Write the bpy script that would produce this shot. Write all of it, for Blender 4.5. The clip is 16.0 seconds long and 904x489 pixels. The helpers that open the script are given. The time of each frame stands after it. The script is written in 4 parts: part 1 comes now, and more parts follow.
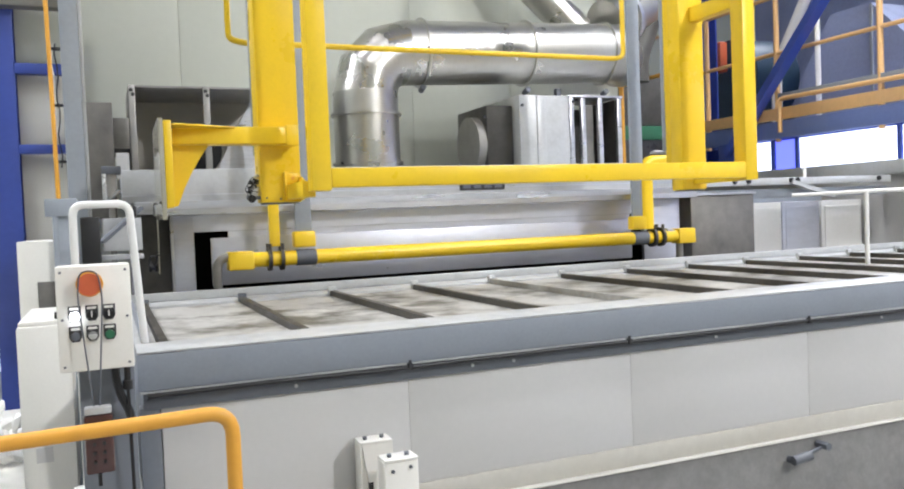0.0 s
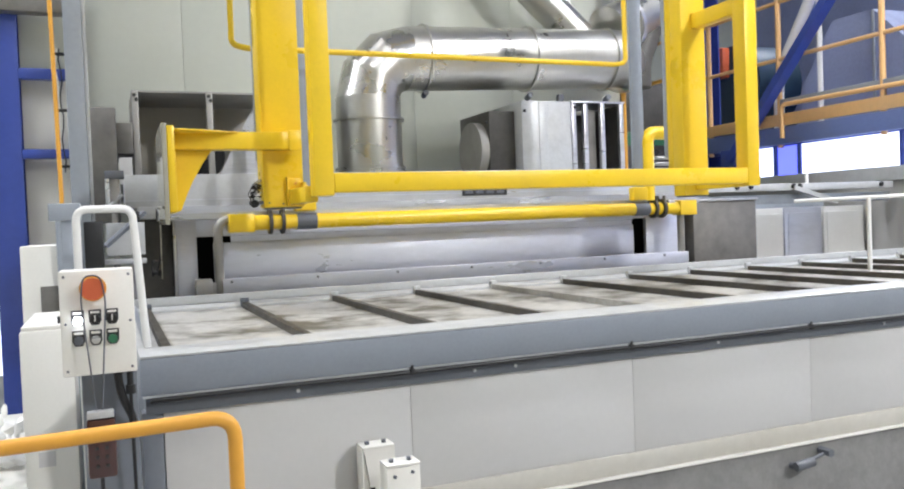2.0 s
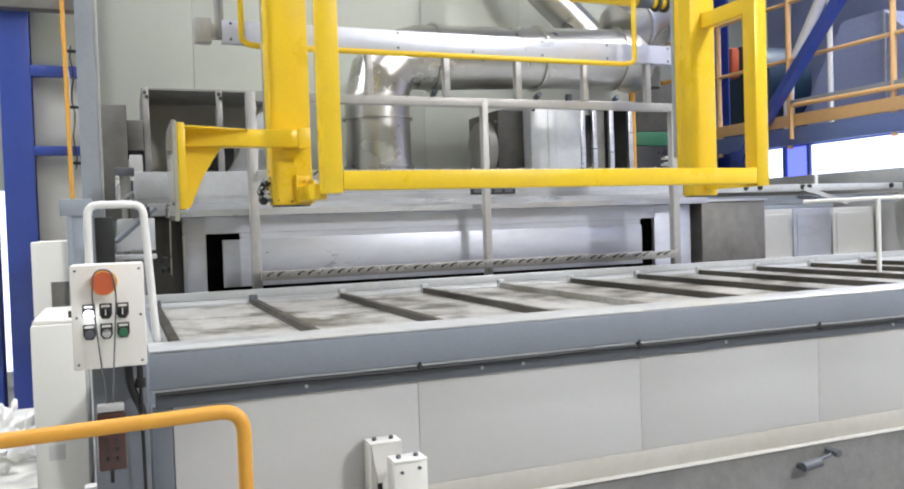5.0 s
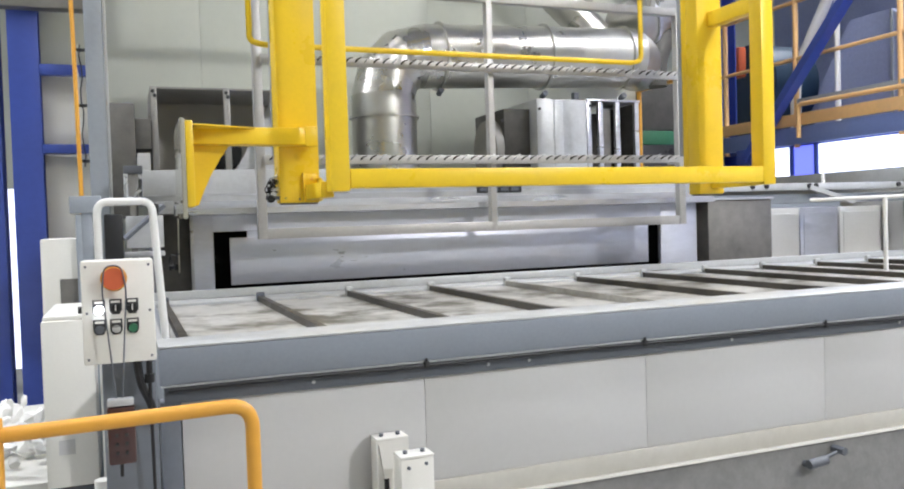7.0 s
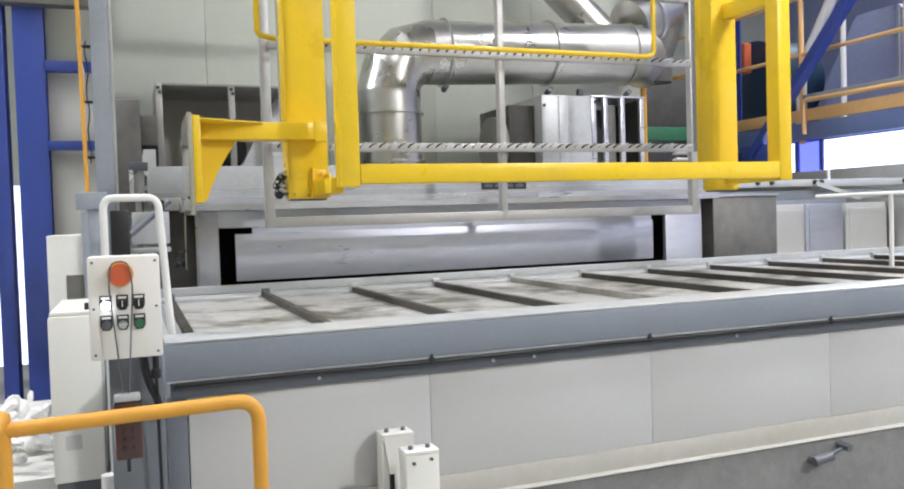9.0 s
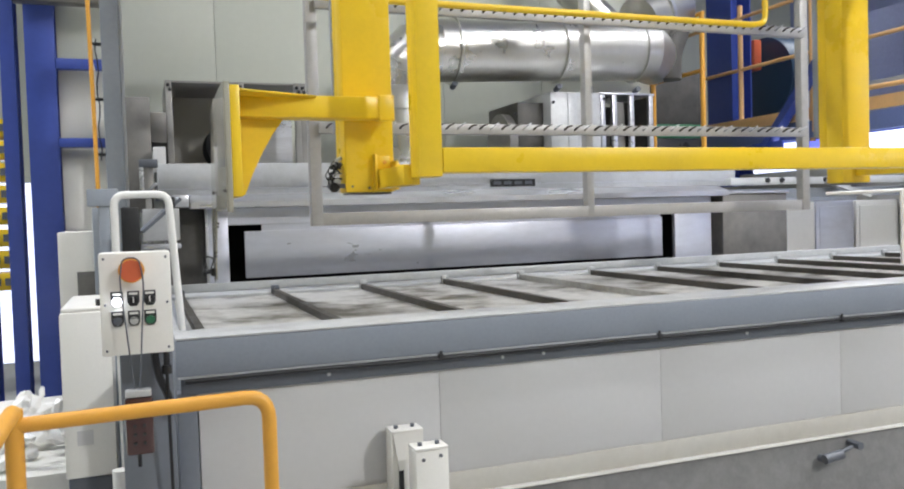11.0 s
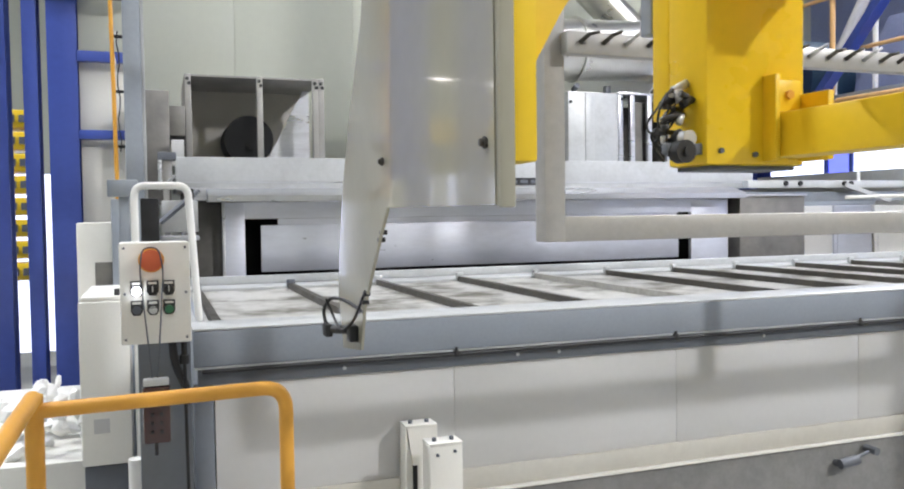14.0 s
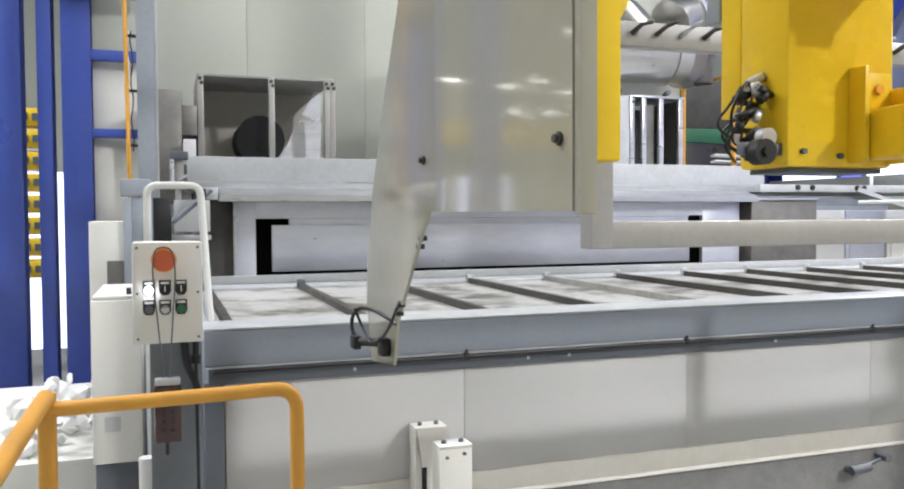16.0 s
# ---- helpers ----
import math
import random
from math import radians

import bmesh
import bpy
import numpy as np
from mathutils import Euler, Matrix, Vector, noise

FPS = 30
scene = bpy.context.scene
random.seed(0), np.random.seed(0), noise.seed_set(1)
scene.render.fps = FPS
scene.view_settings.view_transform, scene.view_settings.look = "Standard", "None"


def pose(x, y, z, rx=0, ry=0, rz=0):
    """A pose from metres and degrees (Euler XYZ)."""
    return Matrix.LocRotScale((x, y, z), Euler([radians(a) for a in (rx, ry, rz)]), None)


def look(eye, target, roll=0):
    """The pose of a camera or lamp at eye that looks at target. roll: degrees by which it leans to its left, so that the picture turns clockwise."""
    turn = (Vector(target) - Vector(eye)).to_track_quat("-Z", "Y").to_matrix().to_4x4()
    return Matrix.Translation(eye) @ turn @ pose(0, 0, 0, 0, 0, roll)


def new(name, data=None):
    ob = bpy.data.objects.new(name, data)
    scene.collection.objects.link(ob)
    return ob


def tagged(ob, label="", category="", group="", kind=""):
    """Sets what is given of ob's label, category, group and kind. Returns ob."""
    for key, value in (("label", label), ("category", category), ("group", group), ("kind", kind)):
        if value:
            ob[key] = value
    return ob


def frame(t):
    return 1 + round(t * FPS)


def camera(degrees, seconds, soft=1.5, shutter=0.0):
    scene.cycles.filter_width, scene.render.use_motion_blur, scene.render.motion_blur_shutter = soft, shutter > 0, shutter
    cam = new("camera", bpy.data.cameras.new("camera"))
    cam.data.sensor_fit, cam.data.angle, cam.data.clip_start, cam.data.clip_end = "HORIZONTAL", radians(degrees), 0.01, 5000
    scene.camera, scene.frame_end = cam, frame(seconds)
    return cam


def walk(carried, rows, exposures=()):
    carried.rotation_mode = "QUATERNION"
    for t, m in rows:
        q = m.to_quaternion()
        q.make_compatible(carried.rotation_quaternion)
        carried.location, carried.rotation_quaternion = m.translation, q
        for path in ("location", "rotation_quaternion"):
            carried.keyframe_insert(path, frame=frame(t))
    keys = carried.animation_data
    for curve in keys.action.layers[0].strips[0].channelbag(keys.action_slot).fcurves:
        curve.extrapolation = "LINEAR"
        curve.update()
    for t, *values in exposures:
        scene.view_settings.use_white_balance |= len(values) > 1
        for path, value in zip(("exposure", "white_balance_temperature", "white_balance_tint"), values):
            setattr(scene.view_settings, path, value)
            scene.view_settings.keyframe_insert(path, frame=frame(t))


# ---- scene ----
cam = camera(57.5, 16.0, soft=2.0, shutter=0.3)

PATH = [
    (0, (0.069, -2.109, 1.437), (0.84, -0.265, 1.367), -2.3),
    (0.5, (0.07, -2.109, 1.435), (0.842, -0.266, 1.371), -2.3),
    (1, (0.066, -2.107, 1.436), (0.838, -0.263, 1.375), -2.2),
    (1.5, (0.068, -2.112, 1.438), (0.836, -0.266, 1.378), -2.2),
    (2, (0.067, -2.112, 1.437), (0.834, -0.266, 1.38), -2.2),
    (2.5, (0.067, -2.112, 1.436), (0.83, -0.264, 1.381), -2.2),
    (3, (0.064, -2.115, 1.438), (0.823, -0.266, 1.383), -2.1),
    (3.5, (0.065, -2.113, 1.433), (0.822, -0.262, 1.381), -2.1),
    (4, (0.066, -2.112, 1.433), (0.821, -0.261, 1.38), -2.0),
    (6.5, (0.057, -2.128, 1.425), (0.797, -0.271, 1.366), -1.8),
    (7, (0.057, -2.128, 1.425), (0.793, -0.269, 1.367), -1.8),
    (7.5, (0.055, -2.127, 1.425), (0.787, -0.267, 1.368), -1.8),
    (8, (0.055, -2.125, 1.424), (0.786, -0.265, 1.364), -1.8),
    (8.5, (0.055, -2.125, 1.425), (0.784, -0.264, 1.362), -1.8),
    (9, (0.054, -2.129, 1.424), (0.78, -0.266, 1.358), -1.8),
    (11.5, (0.049, -2.128, 1.422), (0.752, -0.257, 1.349), -1.7),
    (12, (0.046, -2.126, 1.421), (0.745, -0.254, 1.346), -1.6),
    (12.5, (0.041, -2.12, 1.415), (0.733, -0.245, 1.34), -1.5),
    (13, (0.035, -2.119, 1.416), (0.722, -0.242, 1.341), -1.3),
    (13.5, (0.036, -2.12, 1.413), (0.717, -0.241, 1.339), -1.0),
    (14, (0.04, -2.124, 1.414), (0.717, -0.243, 1.341), -0.8),
    (14.5, (0.034, -2.122, 1.416), (0.709, -0.241, 1.342), -0.6),
    (15, (0.033, -2.121, 1.415), (0.703, -0.238, 1.34), -0.4),
    (15.5, (0.032, -2.121, 1.417), (0.693, -0.235, 1.341), -0.3),
    (16, (0.035, -2.121, 1.418), (0.691, -0.233, 1.347), -0.3),
]
# the clip's camera dims its picture a little while the gantry slides past
EXPOSURES = [(0, -0.13), (3, -0.16), (6.5, -0.18), (8.5, -0.2), (10, -0.27), (11.4, -0.36), (12.2, -0.16), (13, -0.09), (14, -0.1), (16, -0.1)]
walk(cam, [(t, look(eye, target, roll)) for t, eye, target, roll in PATH], EXPOSURES)

# ---- light ----
world = bpy.data.worlds.new("hall_air")
scene.world = world
world.use_nodes = True
wn = world.node_tree.nodes
sky = wn.new("ShaderNodeTexSky")
sky.sky_type, sky.sun_disc = "NISHITA", False
sky.sun_elevation, sky.sun_rotation = radians(35), radians(215)
world.node_tree.links.new(sky.outputs[0], wn["Background"].inputs[0])
wn["Background"].inputs[1].default_value = 0.1


# ---- materials ----
def paint(name, col, rough=0.5, metal=0.0, vary=0.08, grain=40.0, stain=3.0, bump=0.15, dirt=None, amount=0.35, stretch=(1, 1, 1), coat=0.0):
    """A procedural surface: grain, broad stains, uneven gloss and fine relief, in object space metres."""
    m = bpy.data.materials.new(name)
    m.use_nodes = True
    nt = m.node_tree
    n, l = nt.nodes, nt.links
    b = n["Principled BSDF"]
    tc, mp = n.new("ShaderNodeTexCoord"), n.new("ShaderNodeMapping")
    mp.inputs["Scale"].default_value = stretch
    l.new(tc.outputs["Object"], mp.inputs["Vector"])
    info = n.new("ShaderNodeObjectInfo")
    add = n.new("ShaderNodeVectorMath")
    add.operation = "ADD"
    sc = n.new("ShaderNodeVectorMath")
    sc.operation = "SCALE"
    sc.inputs[0].default_value = (7, 3, 5)
    l.new(info.outputs["Random"], sc.inputs["Scale"])
    l.new(mp.outputs[0], add.inputs[0])
    l.new(sc.outputs[0], add.inputs[1])

    def nz(scale, detail):
        t = n.new("ShaderNodeTexNoise")
        t.inputs["Scale"].default_value, t.inputs["Detail"].default_value, t.inputs["Roughness"].default_value = scale, detail, 0.62
        l.new(add.outputs[0], t.inputs["Vector"])
        return t.outputs["Fac"]
    fine, broad = nz(grain, 4), nz(stain, 5)
    ramp = n.new("ShaderNodeMapRange")
    ramp.inputs["From Min"].default_value, ramp.inputs["From Max"].default_value = 0.47, 0.75
    l.new(broad, ramp.inputs["Value"])
    mul = n.new("ShaderNodeMath")
    mul.operation = "MULTIPLY"
    mul.inputs[1].default_value = amount
    l.new(ramp.outputs[0], mul.inputs[0])
    mix = n.new("ShaderNodeMix")
    mix.data_type = "RGBA"
    dk = dirt or tuple(c * 0.6 for c in col)
    mix.inputs[6].default_value, mix.inputs[7].default_value = (*col, 1), (*dk, 1)
    l.new(mul.outputs[0], mix.inputs[0])
    hs = n.new("ShaderNodeHueSaturation")
    val = n.new("ShaderNodeMapRange")
    val.inputs["From Min"].default_value, val.inputs["From Max"].default_value = 0.25, 0.75
    val.inputs["To Min"].default_value, val.inputs["To Max"].default_value = 1 - vary, 1 + vary
    l.new(fine, val.inputs["Value"])
    l.new(val.outputs[0], hs.inputs["Value"])
    l.new(mix.outputs[2], hs.inputs["Color"])
    l.new(hs.outputs[0], b.inputs["Base Color"])
    rr = n.new("ShaderNodeMapRange")
    rr.inputs["From Min"].default_value, rr.inputs["From Max"].default_value = 0.3, 0.7
    rr.inputs["To Min"].default_value, rr.inputs["To Max"].default_value = max(0.04, rough - 0.1), min(1, rough + 0.12)
    l.new(broad, rr.inputs["Value"])
    l.new(rr.outputs[0], b.inputs["Roughness"])
    b.inputs["Metallic"].default_value = metal
    b.inputs["Coat Weight"].default_value = coat
    if bump:
        bp = n.new("ShaderNodeBump")
        bp.inputs["Strength"].default_value, bp.inputs["Distance"].default_value = bump, 0.004
        sm = n.new("ShaderNodeMath")
        sm.operation = "ADD"
        l.new(fine, sm.inputs[0])
        l.new(broad, sm.inputs[1])
        l.new(sm.outputs[0], bp.inputs["Height"])
        l.new(bp.outputs[0], b.inputs["Normal"])
    return m


def glow(name, col, strength):
    m = bpy.data.materials.new(name)
    m.use_nodes = True
    b = m.node_tree.nodes["Principled BSDF"]
    b.inputs["Base Color"].default_value = (*col, 1)
    b.inputs["Emission Color"].default_value = (*col, 1)
    b.inputs["Emission Strength"].default_value = strength
    return m


YELLOW = paint("yellow_enamel", (0.85, 0.575, 0.022), 0.33, vary=0.03, grain=60, stain=2.5, bump=0.05, dirt=(0.55, 0.36, 0.03), amount=0.3)
RAIL_YELLOW = paint("orange_yellow_enamel", (0.74, 0.365, 0.045), 0.4, vary=0.04, bump=0.05, dirt=(0.5, 0.25, 0.05), amount=0.25)
TANK_GREY = paint("tank_grey_paint", (0.25, 0.275, 0.315), 0.42, vary=0.05, grain=90, stain=2.2, bump=0.06, dirt=(0.17, 0.185, 0.21), amount=0.35)
SLATE = paint("slate_grey_paint", (0.15, 0.165, 0.19), 0.42, vary=0.06, stain=3, bump=0.06)
DARK_GREY = paint("dark_grey_paint", (0.11, 0.12, 0.14), 0.45, vary=0.08, stain=4, bump=0.1)
PANEL_WHITE = paint("white_sheet_steel", (0.545, 0.54, 0.53), 0.38, vary=0.02, grain=50, stain=1.2, bump=0.03, dirt=(0.51, 0.495, 0.45), amount=0.22)
BOX_WHITE = paint("ivory_powder_coat", (0.78, 0.765, 0.71), 0.45, vary=0.02, grain=120, bump=0.04, dirt=(0.62, 0.59, 0.52), amount=0.3)
WALL_WHITE = paint("pale_green_white_panel", (0.555, 0.57, 0.49), 0.55, vary=0.02, grain=20, stain=0.8, bump=0.03, dirt=(0.50, 0.52, 0.45), amount=0.35)
TRAY = paint("stained_tray_steel", (0.50, 0.49, 0.46), 0.45, metal=0.2, vary=0.14, grain=26, stain=3.2, bump=0.2, dirt=(0.12, 0.11, 0.085), amount=1.8)
RIM = paint("worn_light_grey_rim", (0.50, 0.51, 0.51), 0.4, metal=0.2, vary=0.06, stain=7, bump=0.1, dirt=(0.36, 0.36, 0.35), amount=0.5)
RIB = paint("dark_oily_steel", (0.06, 0.055, 0.047), 0.5, metal=0.3, vary=0.2, grain=60, stain=12, bump=0.3, dirt=(0.13, 0.115, 0.09), amount=0.6)
PALE_RIB = paint("pale_worn_rib", (0.36, 0.35, 0.32), 0.5, metal=0.2, vary=0.15, grain=40, stain=9, bump=0.2, dirt=(0.22, 0.21, 0.18), amount=0.6)
# Dark steel colour; on the hood flank and filter frame it holds shade.
DARK_STEEL_SHADE = paint("dark_steel_and_shade", (0.085, 0.08, 0.072), 0.6, metal=0.2, vary=0.15, grain=14, stain=4, bump=0.15, dirt=(0.04, 0.038, 0.035), amount=0.7)
FAN_PLATE = paint("dull_fan_plate", (0.40, 0.38, 0.34), 0.42, metal=0.3, vary=0.08, grain=12, stain=3, bump=0.06, dirt=(0.28, 0.26, 0.23), amount=0.6)
# The right side's haze and glare are mixed into these two colours.
HAZED_DUSTY_ORANGE = paint("hazed_dusty_orange_enamel", (0.78, 0.47, 0.20), 0.5, vary=0.05, bump=0.05, dirt=(0.62, 0.42, 0.24), amount=0.5)
HAZED_DUSTY_BLUE = paint("hazed_dusty_blue_beam", (0.14, 0.19, 0.40), 0.45, vary=0.06, stain=2, bump=0.05, dirt=(0.20, 0.24, 0.38), amount=0.6)
STEEL = paint("brushed_stainless", (0.60, 0.61, 0.64), 0.33, metal=0.85, vary=0.06, grain=8, stain=2.4, bump=0.06, dirt=(0.34, 0.34, 0.36), amount=0.6, stretch=(1, 1, 6))
SATIN = paint("satin_stainless_sheet", (0.69, 0.71, 0.79), 0.36, metal=0.5, vary=0.05, grain=10, stain=1.6, bump=0.04, dirt=(0.46, 0.46, 0.5), amount=0.55, stretch=(1, 1, 3))
SOOTY = paint("sooty_steel", (0.21, 0.20, 0.185), 0.5, metal=0.5, vary=0.12, grain=14, stain=3, bump=0.12, dirt=(0.12, 0.115, 0.11), amount=0.8)
GALV = paint("galvanised_duct", (0.55, 0.54, 0.50), 0.32, metal=0.95, vary=0.05, grain=14, stain=3, bump=0.006, dirt=(0.46, 0.47, 0.46), amount=0.4)
DULL = paint("dull_grey_steel", (0.31, 0.30, 0.28), 0.5, metal=0.35, vary=0.08, grain=12, stain=2.5, bump=0.08, dirt=(0.26, 0.25, 0.23), amount=0.6)
RACK = paint("rack_stainless", (0.44, 0.43, 0.41), 0.46, metal=0.4, vary=0.06, grain=50, stain=6, bump=0.08, dirt=(0.36, 0.35, 0.33), amount=0.5)
GREY_POST = paint("grey_painted_post", (0.30, 0.33, 0.37), 0.45, vary=0.05, stain=3, bump=0.05)
BLUE = paint("blue_structural_paint", (0.045, 0.08, 0.35), 0.36, vary=0.06, grain=30, stain=2, bump=0.05, dirt=(0.03, 0.055, 0.23), amount=0.5)
CREAM = paint("cream_sheet_cover", (0.37, 0.35, 0.275), 0.03, vary=0.03, grain=30, stain=1.5, bump=0.004, dirt=(0.33, 0.31, 0.245), amount=0.4, coat=0.3)
CONCRETE = paint("stained_concrete", (0.215, 0.21, 0.205), 0.75, vary=0.12, grain=30, stain=2.5, bump=0.4, dirt=(0.13, 0.13, 0.13), amount=0.75)
FLOOR = paint("grey_floor_coating", (0.36, 0.36, 0.35), 0.45, vary=0.07, grain=25, stain=1.2, bump=0.1, amount=0.5)
BLACK = paint("black_rubber", (0.012, 0.012, 0.013), 0.5, vary=0.2, bump=0.1)
# The darkness inside openings is put into this near-black colour.
INNER_SHADE = paint("inner_shade_black", (0.006, 0.006, 0.006), 0.9, vary=0.1, bump=0.0)
BEIGE = paint("beige_lower_strip", (0.55, 0.53, 0.475), 0.45, vary=0.04, stain=2, bump=0.05, dirt=(0.42, 0.38, 0.31), amount=0.5)
WHITE = paint("white_tube_paint", (0.80, 0.79, 0.76), 0.35, vary=0.02, bump=0.03, dirt=(0.6, 0.58, 0.54), amount=0.25)
RED = paint("faded_orange_red_plastic", (0.62, 0.13, 0.05), 0.4, vary=0.05, bump=0.05)
MAROON = paint("clear_red_brown_plastic", (0.055, 0.02, 0.018), 0.2, vary=0.15, stain=20, bump=0.1, coat=0.5)
GREEN = paint("green_plastic", (0.03, 0.16, 0.08), 0.4)
PLATE = paint("button_plate_black", (0.03, 0.03, 0.032), 0.35, bump=0.02)
SILVER = paint("silver_plastic", (0.55, 0.56, 0.56), 0.3, metal=0.5, bump=0.02)
CEILING = paint("grey_roof_sheet", (0.5, 0.5, 0.5), 0.6, stain=0.6)
LAMP = glow("lamp_white", (1, 0.97, 0.93), 12)
LED = glow("white_led", (0.85, 0.9, 1.0), 14)
DAY = glow("daylight_pane", (0.70, 0.76, 1.0), 3.2)
DAY_SIDE = glow("side_daylight_pane", (0.72, 0.77, 1.0), 1.6)
DAYB = glow("blue_daylight_pane", (0.16, 0.20, 1.0), 1.6)


# ---- mesh helpers ----
def bx(bm, x0, x1, y0, y1, z0, z1, bev=0.0):
    r = bmesh.ops.create_cube(bm, size=1, matrix=Matrix.Translation(((x0 + x1) / 2, (y0 + y1) / 2, (z0 + z1) / 2)) @ Matrix.Diagonal((abs(x1 - x0), abs(y1 - y0), abs(z1 - z0), 1)))
    if bev:
        vs = set(r["verts"])
        es = [e for e in bm.edges if e.verts[0] in vs and e.verts[1] in vs]
        bmesh.ops.bevel(bm, geom=es, offset=bev, segments=2, affect="EDGES", profile=0.5)
    return bm


def box(x0, x1, y0, y1, z0, z1, bev=0.003):
    return bx(bmesh.new(), x0, x1, y0, y1, z0, z1, bev)


def rod(bm, a, b, r, n=14, r2=None):
    a, b = Vector(a), Vector(b)
    d = b - a
    bmesh.ops.create_cone(bm, cap_ends=True, segments=n, radius1=r, radius2=r if r2 is None else r2, depth=d.length,
                          matrix=Matrix.Translation((a + b) / 2) @ d.to_track_quat("Z", "Y").to_matrix().to_4x4())
    return bm


def bar(bm, a, b, w, h, up=(0, 0, 1)):
    """A rectangular bar from a to b, w across and h along up."""
    a, b, up = Vector(a), Vector(b), Vector(up)
    d = (b - a).normalized()
    s = d.cross(up).normalized()
    u = s.cross(d)
    vs = [bm.verts.new(p + s * (i * w / 2) + u * (j * h / 2)) for p in (a, b) for i, j in ((-1, -1), (1, -1), (1, 1), (-1, 1))]
    for f in ((3, 2, 1, 0), (4, 5, 6, 7), (0, 1, 5, 4), (1, 2, 6, 5), (2, 3, 7, 6), (3, 0, 4, 7)):
        bm.faces.new([vs[i] for i in f])
    bmesh.ops.recalc_face_normals(bm, faces=bm.faces[-6:])
    return bm


def prism(bm, pts, axis, a, b):
    """A flat plate: the outline pts in the other two axes, from a to b along axis."""
    def at(p, v):
        return {"x": (v, p[0], p[1]), "y": (p[0], v, p[1]), "z": (p[0], p[1], v)}[axis]
    lo = [bm.verts.new(at(p, a)) for p in pts]
    hi = [bm.verts.new(at(p, b)) for p in pts]
    fs = [bm.faces.new(lo[::-1]), bm.faces.new(hi)]
    for i in range(len(pts)):
        j = (i + 1) % len(pts)
        fs.append(bm.faces.new((lo[i], lo[j], hi[j], hi[i])))
    bmesh.ops.recalc_face_normals(bm, faces=fs)
    return bm


def rounded(pts, r, n=6):
    """The polyline with its corners rounded to radius r."""
    pts = [Vector(p) for p in pts]
    out = [pts[0]]
    for p, q, s in zip(pts, pts[1:], pts[2:]):
        u, v = (p - q).normalized(), (s - q).normalized()
        k = min(r, (p - q).length * 0.49, (s - q).length * 0.49)
        for i in range(n + 1):
            t = i / n
            out.append((q + u * k) * (1 - t) ** 2 + q * 2 * t * (1 - t) + (q + v * k) * t ** 2)
    return out + [pts[-1]]


def tube(bm, pts, r, n=12):
    """A round tube along a polyline."""
    pts = [Vector(p) for p in pts]
    rings, side = [], None
    for i, p in enumerate(pts):
        d = (pts[min(i + 1, len(pts) - 1)] - pts[max(i - 1, 0)]).normalized()
        if side is None:
            side = d.orthogonal().normalized()
        side = (side - d * side.dot(d)).normalized()
        up = d.cross(side)
        rings.append([bm.verts.new(p + (side * math.cos(k * math.tau / n) + up * math.sin(k * math.tau / n)) * r) for k in range(n)])
    for a, b in zip(rings, rings[1:]):
        for k in range(n):
            bm.faces.new((a[k], a[(k + 1) % n], b[(k + 1) % n], b[k]))
    bm.faces.new(rings[0][::-1])
    bm.faces.new(rings[-1])
    return bm


def mesh(name, bm, mat, smooth=True):
    me = bpy.data.meshes.new(name)
    bm.normal_update()
    if smooth:
        for f in bm.faces:
            f.smooth = len(f.verts) == 4
        for e in bm.edges:
            if len(e.link_faces) == 2 and e.calc_face_angle(0) > 0.6:
                e.smooth = False
    bm.to_mesh(me)
    bm.free()
    me.materials.append(mat)
    return me


def part(name, bm, mat, parent, label=""):
    ob = new(name, mesh(name, bm, mat))
    ob.parent = parent
    return tagged(ob, label)


def thing(name, label, category, at=(0, 0, 0), group="", kind=""):
    ob = new(name)
    ob.empty_display_size = 0.05
    ob.location = at
    return tagged(ob, label, category, group, kind)


def solid(name, bm, mat, label, category, group="", kind=""):
    return tagged(new(name, mesh(name, bm, mat)), label, category, group, kind)


def bolts(bm, pts, axis, r=0.007, h=0.006):
    d = Vector({"x": (1, 0, 0), "y": (0, 1, 0), "z": (0, 0, 1)}[axis])
    for p in pts:
        rod(bm, Vector(p) - d * h / 2, Vector(p) + d * h / 2, r, 6)
    return bm


# ---- the hall ----
def build_hall():
    solid("floor", box(-9, 14, -9, 12, -0.2, 0.0, 0), FLOOR, "grey coated concrete factory floor", "floor", kind="structure")
    back = thing("wall_back", "pale green-white insulated panel wall behind the machines", "wall", kind="structure")
    edges = [-0.06, 0.6, 1.45, 2.3, 3.15, 4.19]
    for a, b in zip(edges, edges[1:]):
        part("wall_panel", box(a + 0.001, b - 0.001, 3.9, 4.0, 0, 7.0, 0.002), WALL_WHITE, back)
    solid("wall_far", box(-9, 14, 11.8, 12, 0, 7.0, 0), WALL_WHITE, "far pale hall wall behind the mezzanine", "wall", kind="structure")
    solid("wall_left", box(-9.2, -9, -9, 12, 0, 7.0, 0), WALL_WHITE, "pale side wall of the hall", "wall", kind="structure")
    solid("wall_right", box(14, 14.2, -9, 12, 0, 7.0, 0), WALL_WHITE, "pale end wall of the hall", "wall", kind="structure")
    solid("wall_front", box(-9, 14, -9.2, -9, 0, 7.0, 0), WALL_WHITE, "pale hall wall facing the tank", "wall", kind="structure")
    solid("ceiling", box(-9.2, 14.2, -9.2, 12.2, 7.0, 7.2, 0), CEILING, "grey sheet roof of the hall", "ceiling", kind="structure")


